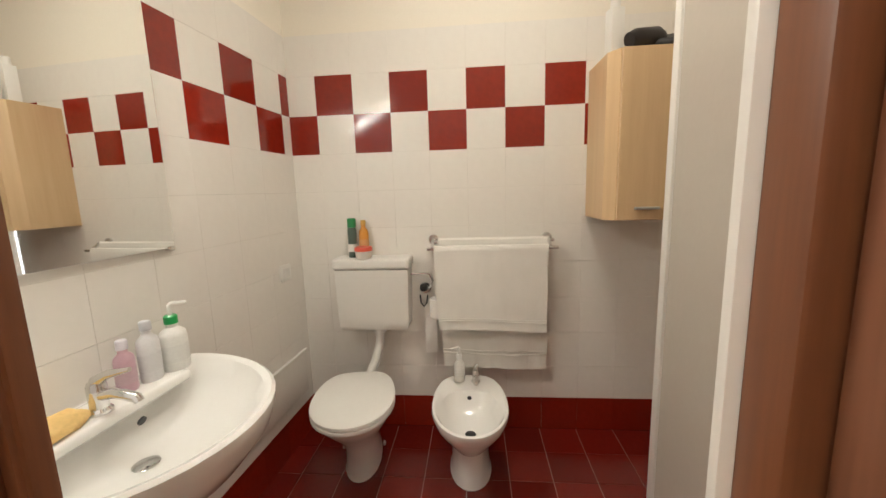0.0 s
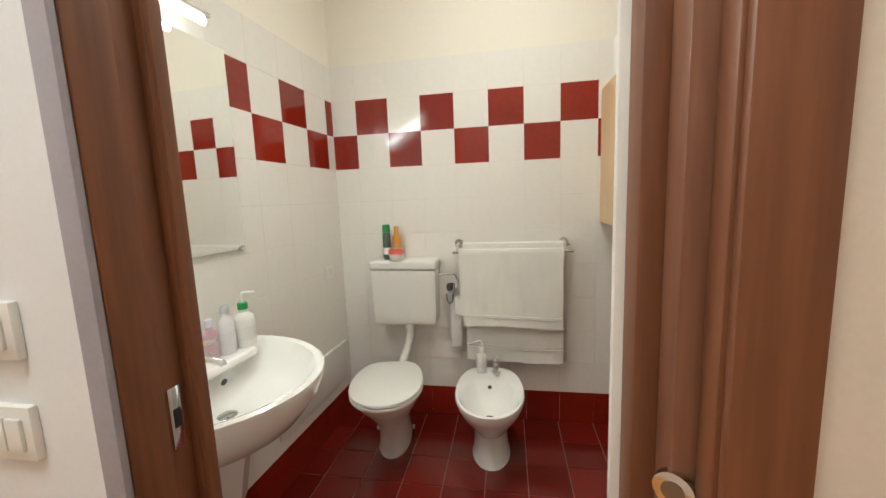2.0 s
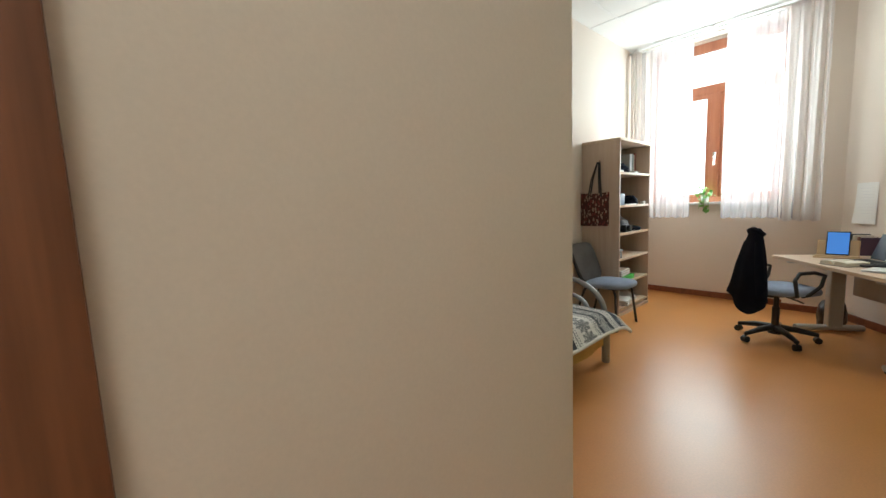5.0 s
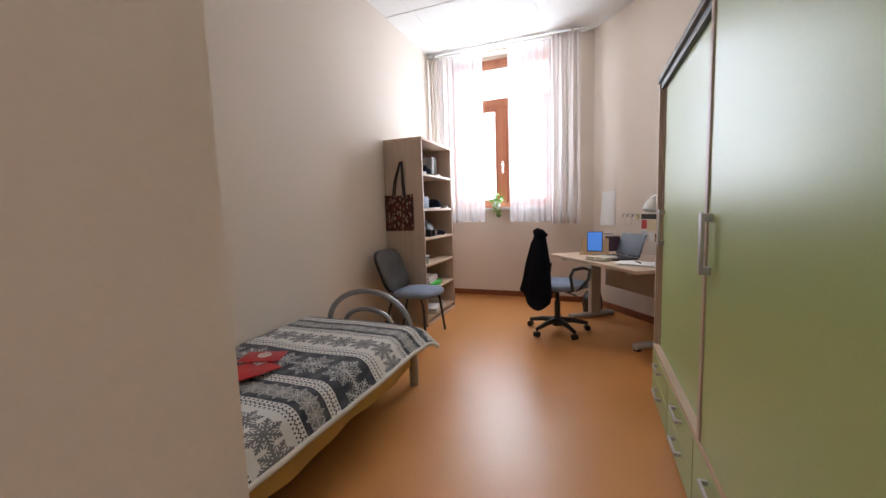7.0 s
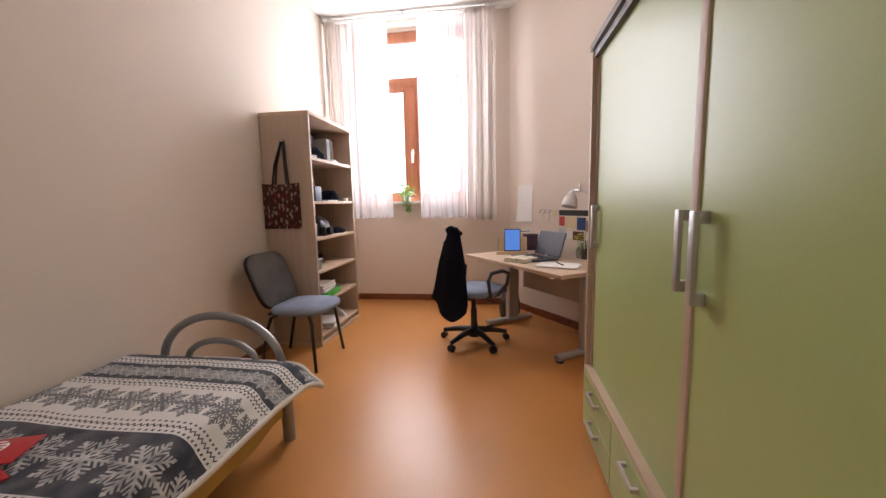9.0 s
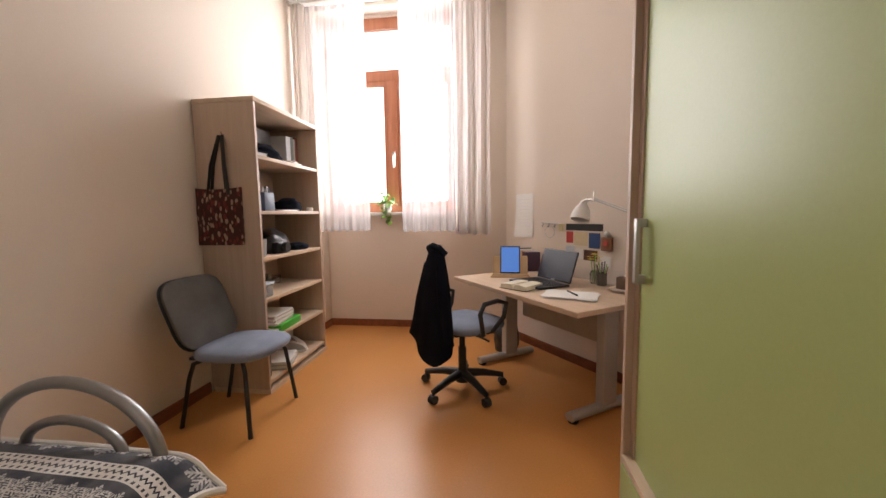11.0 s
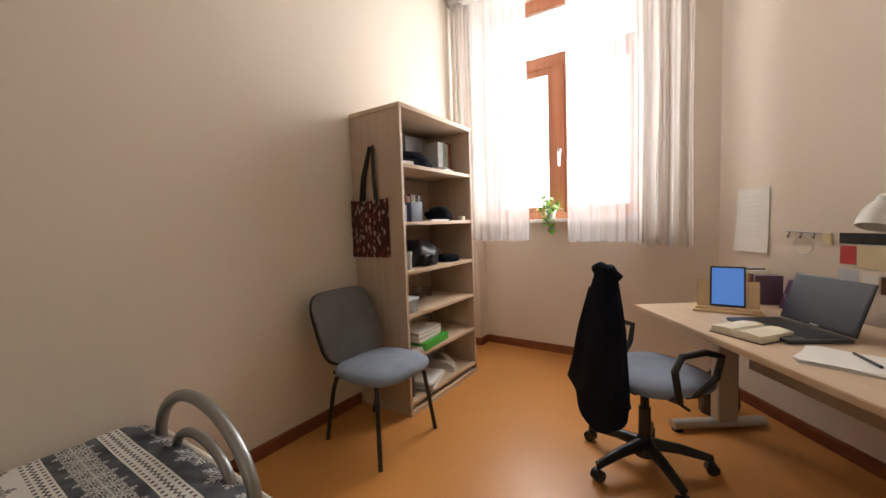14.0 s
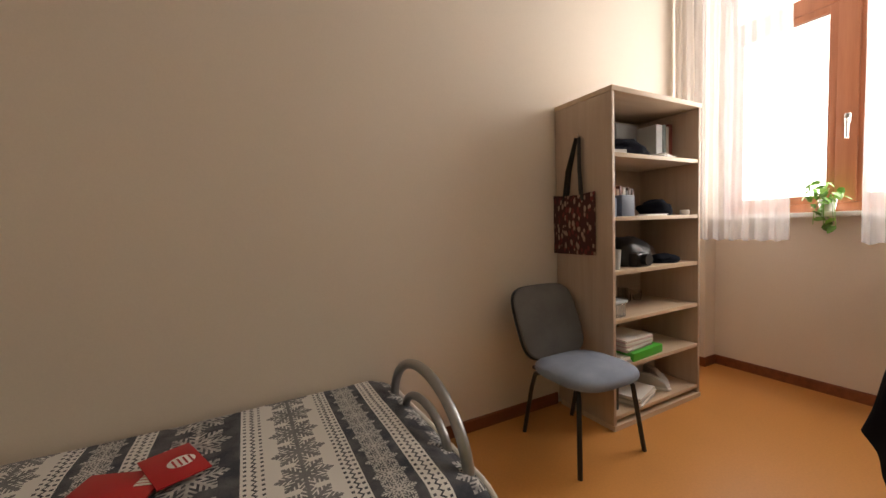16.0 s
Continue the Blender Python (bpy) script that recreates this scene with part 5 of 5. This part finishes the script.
part("plate", box_bm(0, -0.045, -0.04, 0.011, 0.045, 0.04, 0.003), PLASTIC, so)
part("insert", box_bm(0.011, -0.03, -0.022, 0.013, 0.03, 0.022), paint((0.7, 0.69, 0.66)), so)
ap = thing("access_panel", "flat white access panel low on the tiled wall", "panel", LEFT_TURN)
part("sheet", box_bm(BX + 0.0035, 1.40, 0.255, BX + 0.012, 2.06, 0.485, 0.002), TILE, ap)
part("ledge", box_bm(BX + 0.003, 1.39, 0.486, BX + 0.018, 2.07, 0.494, 0.001), PLASTIC, ap)

# ---- toilet ----


def egg(w, l, z, y0=0.0, n=44, front=1.0):
    """Rounded plan with a straighter back; the front points to -y."""
    out = []
    for i in range(n):
        a = 2 * math.pi * i / n
        c, s = math.cos(a), math.sin(a)
        yy = s * l * (0.52 if s > 0 else 0.48 * front)
        e = 0.55 if s > 0 else 0.95
        out.append((w / 2 * math.copysign(abs(c) ** e, c), y0 + yy, z))
    return out


wc = thing("toilet", "white ceramic toilet with closed lid", "toilet", pose(-0.165, 1.68, 0, 0, 0, 9))
part("bowl", rings_bm([egg(0.18, 0.38, 0.0, 0.18), egg(0.165, 0.37, 0.03, 0.18), egg(0.165, 0.36, 0.14, 0.17), egg(0.21, 0.38, 0.22, 0.13), egg(0.29, 0.43, 0.31, 0.06), egg(0.335, 0.46, 0.375, 0.01), egg(0.34, 0.46, 0.395, 0.0)]), CERAMIC, wc)
part("seat", rings_bm([egg(0.355, 0.465, 0.398, -0.01), egg(0.37, 0.475, 0.402, -0.01), egg(0.37, 0.475, 0.412, -0.01), egg(0.36, 0.468, 0.416, -0.01)]), PLASTIC, wc)
part("lid", rings_bm([egg(0.36, 0.465, 0.418, -0.01), egg(0.372, 0.475, 0.423, -0.01), egg(0.368, 0.472, 0.434, -0.01), egg(0.34, 0.445, 0.440, -0.01), egg(0.2, 0.25, 0.443, -0.01), egg(0.02, 0.03, 0.444, -0.01)]), PLASTIC, wc)
for s in (-1, 1):
    part("hinge", tube_bm([(s * 0.05, 0.225, 0.41), (s * 0.1, 0.225, 0.41)], 0.014, 12), PLASTIC, wc)
    part("bolt_cap", tube_bm([(s * 0.098, 0.2, 0.05), (s * 0.108, 0.2, 0.05)], 0.012, 12), PLASTIC, wc)
ci = thing("cistern", "white plastic wall cistern above the toilet", "cistern", pose(-0.14, BY - 0.004, 0))
part("tank", rings_bm([[(x * k, y * kk - 0.072, z) for x, y in [(-0.19, -0.066), (-0.17, -0.072), (0.17, -0.072), (0.19, -0.066), (0.19, 0.07), (-0.19, 0.07)]] for k, kk, z in ((0.90, 0.8, 0.63), (0.95, 0.9, 0.64), (0.97, 0.95, 0.7), (1.0, 1.0, 0.95))]), PLASTIC, ci)
part("lid", box_bm(-0.2, -0.15, 0.951, 0.2, -0.002, 1.008, 0.02, 4), PLASTIC, ci)
part("flush_pipe", tube_bm([(0.015, -0.08, 0.63), (0.015, -0.08, 0.55), (-0.01, -0.09, 0.45), (-0.04, -0.17, 0.37)], 0.023, 14), PLASTIC, ci, "white flush pipe")
part("collar", lathe_bm([(0.035, 0.60), (0.036, 0.628)], 18, (0.015, -0.08, 0)), PLASTIC, ci)
CT = 1.008
can = thing("spray_can", "green and dark spray can on the cistern", "spray can", pose(-0.245, 2.05, CT))
part("body", lathe_bm([(0.022, 0), (0.023, 0.003), (0.023, 0.145), (0.018, 0.155)], 20), paint((0.07, 0.10, 0.08), 0.3), can)
part("label", lathe_bm([(0.0234, 0.03), (0.0234, 0.07)], 20), PAPER, can)
part("cap", lathe_bm([(0.022, 0.156), (0.022, 0.20), (0.018, 0.203)], 20), paint((0.03, 0.25, 0.08), 0.35), can, "green cap")
bottle("bottle", pose(-0.19, 2.07, CT, 0, 0, 0), 0.026, 0.165, 0.012, (0.62, 0.28, 0.04), "orange plastic bottle on the cistern", capcol=(0.65, 0.38, 0.08))
jr_ = thing("cream_jar", "white jar with a red lid on the cistern", "jar", pose(-0.175, 2.00, CT))
part("body", lathe_bm([(0.036, 0), (0.04, 0.004), (0.043, 0.04)], 22), PLASTIC, jr_)
part("lid", lathe_bm([(0.045, 0.0405), (0.045, 0.055), (0.041, 0.06)], 22), paint((0.65, 0.10, 0.06), 0.35), jr_, "red lid")

# ---- bidet ----
bd2 = thing("bidet", "white ceramic bidet with chrome tap", "bidet", pose(0.357, 1.695, 0, 0, 0, 2))
part("bowl", rings_bm([egg(0.20, 0.34, 0.0, 0.12), egg(0.18, 0.32, 0.03, 0.12), egg(0.175, 0.31, 0.16, 0.12), egg(0.24, 0.38, 0.24, 0.07), egg(0.315, 0.46, 0.33, 0.02), egg(0.34, 0.50, 0.385, 0.0), egg(0.335, 0.50, 0.4, 0.0), egg(0.315, 0.475, 0.402, 0.0),
                       egg(0.27, 0.36, 0.385, -0.05), egg(0.22, 0.30, 0.33, -0.05), egg(0.13, 0.18, 0.285, -0.05), egg(0.02, 0.02, 0.28, -0.05)]), CERAMIC, bd2)
part("drain", lathe_bm([(0.022, 0.282), (0.024, 0.286), (0.018, 0.289)], 18, (0, -0.05, 0)), BLACK, bd2, "dark drain plug")
part("overflow", tube_bm([(0, 0.118, 0.36), (0, 0.112, 0.358)], 0.01, 12), BLACK, bd2)
bt = thing("bidet_tap", "chrome mixer tap on the bidet", "tap", pose(0.385, 1.885, 0.403))
part("body", lathe_bm([(0.022, 0), (0.022, 0.006), (0.017, 0.012), (0.018, 0.055), (0.014, 0.064)], 16), CHROME, bt)
part("spout", tube_bm([(0, 0, 0.03), (0, -0.05, 0.04), (0, -0.075, 0.025)], [0.012, 0.011, 0.01], 10), CHROME, bt)
part("lever", tube_bm([(0, 0, 0.062), (0.004, 0.01, 0.085), (0.008, -0.03, 0.1)], [0.012, 0.009, 0.006], 10), CHROME, bt)
bottle("soap_dispenser", pose(0.305, 1.895, 0.403, 0, 0, 200), 0.026, 0.115, 0.012, (0.76, 0.75, 0.71), "small white pump bottle on the bidet", pump=True, category="soap dispenser")

# ---- towels and rail ----
tr = thing("towel_rail", "double chrome towel rail on the tiled wall", "towel rail")
for x in (0.175, 0.762):
    part("bracket", tube_bm([(x, BY, 1.085), (x, BY - 0.012, 1.085)], 0.026, 18), CHROME, tr)
    part("arm", tube_bm([(x, BY - 0.01, 1.085), (x, BY - 0.06, 1.085), (x, BY - 0.115, 1.05)], 0.009, 10), CHROME, tr)
part("bar", tube_bm([(0.16, BY - 0.055, 1.078), (0.79, BY - 0.055, 1.078)], 0.008, 10), CHROME, tr)
part("bar", tube_bm([(0.15, BY - 0.115, 1.048), (0.80, BY - 0.115, 1.048)], 0.008, 10), CHROME, tr)


def towel(x0, x1, ybar, zbar, zfront, zback, label, ph):
    L1, L2, r = zbar - zfront, zbar - zback, 0.014
    tot = L1 + math.pi * r + L2

    def f(u, v):
        s = v * tot
        x = x0 + (x1 - x0) * u
        k = 0.0
        if s < L2:
            y, z = ybar + r, zback + s
        elif s < L2 + math.pi * r:
            a = (s - L2) / r
            y, z = ybar + r * math.cos(a), zbar + r * math.sin(a)
        else:
            k = (s - L2 - math.pi * r) / L1
            y, z = ybar - r - 0.010 * k, zbar - k * L1
        w = 0.008 * noise.noise(Vector((x * 6, z * 2.2, ph))) + 0.004 * noise.noise(Vector((x * 18, z * 7, ph)))
        return (x + 0.012 * noise.noise(Vector((u * 1.5, z * 4, ph + 4))) + (0.5 - u) * 0.03 * k, y - abs(w) * (0.3 + k), z + 0.008 * k * math.sin(u * 4 + ph))
    t = thing("towel", label, "towel")
    part("cloth", grid_bm(40, 60, f, 0.007), TOWEL, t)
    for zz in (0.86, 0.885):
        v = (L2 + math.pi * r + L1 * zz) / tot
        part("woven_band", tube_bm([(lambda q: (q[0], q[1] - 0.003, q[2]))(f(i / 30, v)) for i in range(31)], 0.0035, 6), TOWEL, t)


towel(0.20, 0.765, BY - 0.055, 1.082, 0.40, 0.75, "white terry towel hanging on the back rail", 2.0)
towel(0.185, 0.75, BY - 0.115, 1.052, 0.625, 0.70, "white terry towel with woven bands on the front rail", 7.0)
tpz = thing("toilet_roll_holder", "chrome holder with a white paper roll", "toilet roll", pose(0.195, BY, 0.70))
part("plate", tube_bm([(0.02, 0, -0.04), (0.02, -0.012, -0.04)], 0.024, 16), CHROME, tpz)
part("arm", tube_bm([(0.02, -0.01, -0.04), (0.02, -0.075, -0.04), (0.0, -0.08, -0.02), (0, -0.08, 0.06)], 0.006, 8), CHROME, tpz)
part("roll", lathe_bm([(0.042, -0.02), (0.046, -0.016), (0.046, 0.078), (0.042, 0.082), (0.02, 0.082)], 24, (0, -0.075, 0)), PAPER, tpz, "white paper roll")
part("loose_sheet", grid_bm(6, 14, lambda u, v: (-0.075 + 0.06 * u, -0.055 + 0.006 * math.sin(v * 6 + u * 2), 0.04 - 0.27 * v), 0.001), PAPER, tpz, "hanging paper end")
vl = thing("water_valve", "chrome stop valve with a curved supply pipe", "valve")
part("pipe", tube_bm([(0.055, 2.05, 0.915), (0.10, 2.055, 0.915), (0.15, 2.07, 0.91), (0.165, 2.08, 0.87), (0.15, 2.09, 0.83), (0.12, 2.095, 0.82)], 0.006, 8), CHROME, vl)
part("body", tube_bm([(0.12, BY, 0.82), (0.12, 2.06, 0.82)], 0.016, 12), CHROME, vl)
part("knob", lathe_bm([(0.014, -0.02), (0.02, -0.01), (0.02, 0.01), (0.012, 0.02)], 12, (0.12, 2.055, 0.84)), BLACK, vl)
part("rosette", tube_bm([(0.12, BY - 0.001, 0.82), (0.12, BY - 0.008, 0.82)], 0.03, 18), CHROME, vl)
part("loop", tube_bm([(0.10, 2.05, 0.80), (0.105, 2.04, 0.76), (0.12, 2.04, 0.74), (0.135, 2.04, 0.76), (0.14, 2.05, 0.80)], 0.004, 8), BLACK, vl)

# ---- wall cabinet ----
cb = thing("wall_cabinet", "pale maple wall cabinet with an angled corner", "wall cabinet")
part("body", slab_bm([(0.955, BY - 0.002), (0.955, 1.87), (0.99, 1.815), (1.40, 1.815), (1.40, BY - 0.002)], 1.19, 1.885), MAPLE, cb, "", False)
dd = part("door", box_bm(0.993, 1.797, 1.192, 1.398, 1.8145, 1.883, 0.002), MAPLE, cb, "", False)
part("handle", box_bm(1.06, 1.780, 1.236, 1.16, 1.797, 1.247, 0.002), SILVER, dd, "thin metal handle")
box_t = thing("carton", "white narrow carton on top of the cabinet", "carton", pose(1.0, 1.93, 1.885, 0, 0, 10))
part("box", box_bm(-0.028, -0.028, 0, 0.028, 0.028, 0.19, 0.002), PLASTIC, box_t)
part("lid", lathe_bm([(0.02, 0.19), (0.02, 0.23), (0.015, 0.235)], 16), PLASTIC, box_t)
hd_ = thing("hair_dryer", "black hair dryer lying on the cabinet", "hair dryer", pose(1.12, 1.89, 1.925, 0, 0, 20))
part("barrel", tube_bm([(-0.09, 0, 0.0), (-0.06, 0, 0.01), (0.04, 0, 0.02), (0.07, 0, 0.02)], [0.03, 0.038, 0.042, 0.03], 18), BLACK, hd_)
part("grip", tube_bm([(0.02, 0, 0.0), (0.05, -0.06, -0.02), (0.06, -0.1, -0.022)], 0.018, 12), BLACK, hd_)
heap("toilet_bag", 1.23, 1.93, 1.885, 0.06, 0.06, 0.055, BLACK, "black soft toilet bag on the cabinet", "bag", 41)

# ---- shower ----
sh = thing("shower_enclosure", "white-framed shower enclosure with frosted panels", "shower")
RX = CORNER - 0.12
part("tray", box_bm(1.0, BYI + 0.002, 0.0, RX - 0.002, 1.42, 0.09, 0.012), CERAMIC, sh)
for x, y in ((1.0, 1.40), (1.0, 1.02), (1.0, BYI + 0.02)):
    part("post", box_bm(x - 0.002, y - 0.018, 0.0905, x + 0.03, y + 0.018, 2.0, 0.004), PLASTIC, sh)
part("post", box_bm(RX - 0.032, 1.384, 0.0905, RX - 0.002, 1.416, 2.0, 0.004), PLASTIC, sh)
for y0, y1 in ((1.038, 1.382), (BYI + 0.038, 1.002)):
    part("panel", box_bm(1.008, y0, 0.13, 1.018, y1, 1.96), FROST, sh)
part("panel", box_bm(1.03, 1.396, 0.13, RX - 0.032, 1.406, 1.96), FROST, sh)
part("rail", box_bm(0.998, BYI + 0.002, 2.0005, 1.032, 1.42, 2.03, 0.003), PLASTIC, sh)
part("rail", box_bm(1.0325, 1.384, 2.0005, RX - 0.002, 1.418, 2.03, 0.003), PLASTIC, sh)

# ---- tiles ----
TS = 0.1935


def tile_mesh(name, w, h, mat, d=0.002, b=0.0003):
    bm = bmesh.new()
    lo = [bm.verts.new(p) for p in ((0, 0, 0), (w, 0, 0), (w, h, 0), (0, h, 0))]
    hi = [bm.verts.new(p) for p in ((b, b, d), (w - b, b, d), (w - b, h - b, d), (b, h - b, d))]
    bm.faces.new(hi)
    for i in range(4):
        bm.faces.new((lo[i], lo[(i + 1) % 4], hi[(i + 1) % 4], hi[i]))
    bmesh.ops.recalc_face_normals(bm, faces=bm.faces[:])
    me = bpy.data.meshes.new(name)
    bm.to_mesh(me)
    bm.free()
    me.materials.append(mat)
    return me


walls = {o.name: o for o in scene.objects if o.name in ("wall_bathroom_back", "wall_bathroom_left", "bathroom_floor")}
tile_cache = {}


def lay(parent, m, w, h, mat):
    key = (round(w, 3), round(h, 3), mat.name)
    if key not in tile_cache:
        tile_cache[key] = tile_mesh("tile", w, h, mat)
    o = new("tile", tile_cache[key])
    o.parent = walls[parent]
    o.matrix_world = m


ZB = [0.186] + [1.74 + 0.1955 * k for k in range(-7, 3)]
BACK_M = Matrix(((1, 0, 0, 0), (0, 0, -1, BY), (0, 1, 0, 0), (0, 0, 0, 1)))
LEFT_M = LEFT_TURN @ Matrix(((0, 0, 1, BX), (1, 0, 0, 0), (0, 1, 0, 0), (0, 0, 0, 1)))
G = 0.0004


def tile_wall(name, m, edges, red_low, red_up):
    for i, (a, b) in enumerate(zip(edges, edges[1:])):
        for z0, z1 in zip(ZB, ZB[1:]):
            w, h = b - a - G, z1 - z0 - G
            if w < 0.01 or h < 0.01:
                continue
            low, up = abs(z1 - 1.74) < 0.01, abs(z0 - 1.74) < 0.01
            if (low and red_low(a)) or (up and red_up(a)):
                lay(name, m @ Matrix.Translation((a + G / 2, z0 + G / 2, 0)), w, h, RED)
            else:
                lay(name, m @ Matrix.Translation((a + G / 2, z0 + G / 2, 0)), w, h, TILE)
        lay(name, m @ Matrix.Translation((a + G / 2, 0.0, 0)), b - a - G, 0.186 - G, RED)


bx_edges = [BX] + [0.166 + TS * k for k in range(-3, 7)] + [RX]
by_edges = [BYI + 0.02 + 0.0] + [1.435 + 0.205 * k for k in range(-4, 4)] + [BY]


def even(v, o, s):
    return round((v - o) / s) % 2 == 0


tile_wall("wall_bathroom_back", BACK_M, bx_edges, lambda a: even(a, 0.166, TS) or a == BX, lambda a: not even(a, 0.166, TS) and a != BX)
tile_wall("wall_bathroom_left", LEFT_M, by_edges, lambda a: even(a, 1.435, 0.205) and a > 0.5, lambda a: not even(a, 1.435, 0.205) and a > 0.5)
fx = BX
nx, ny = 11, 9
for i in range(nx):
    for j in range(ny):
        x0, y0 = BX - 0.06 + i * 0.2, BY - (j + 1) * 0.2
        x1, y1 = min(x0 + 0.2, RX), y0 + 0.2
        y0 = max(y0, FRONT + 0.072)
        if x1 - x0 < 0.03 or y1 - y0 < 0.03:
            continue
        lay("bathroom_floor", Matrix.Translation((x0 + 0.0015, y0 + 0.0015, -0.004)), x1 - x0 - 0.003, y1 - y0 - 0.003, REDF)
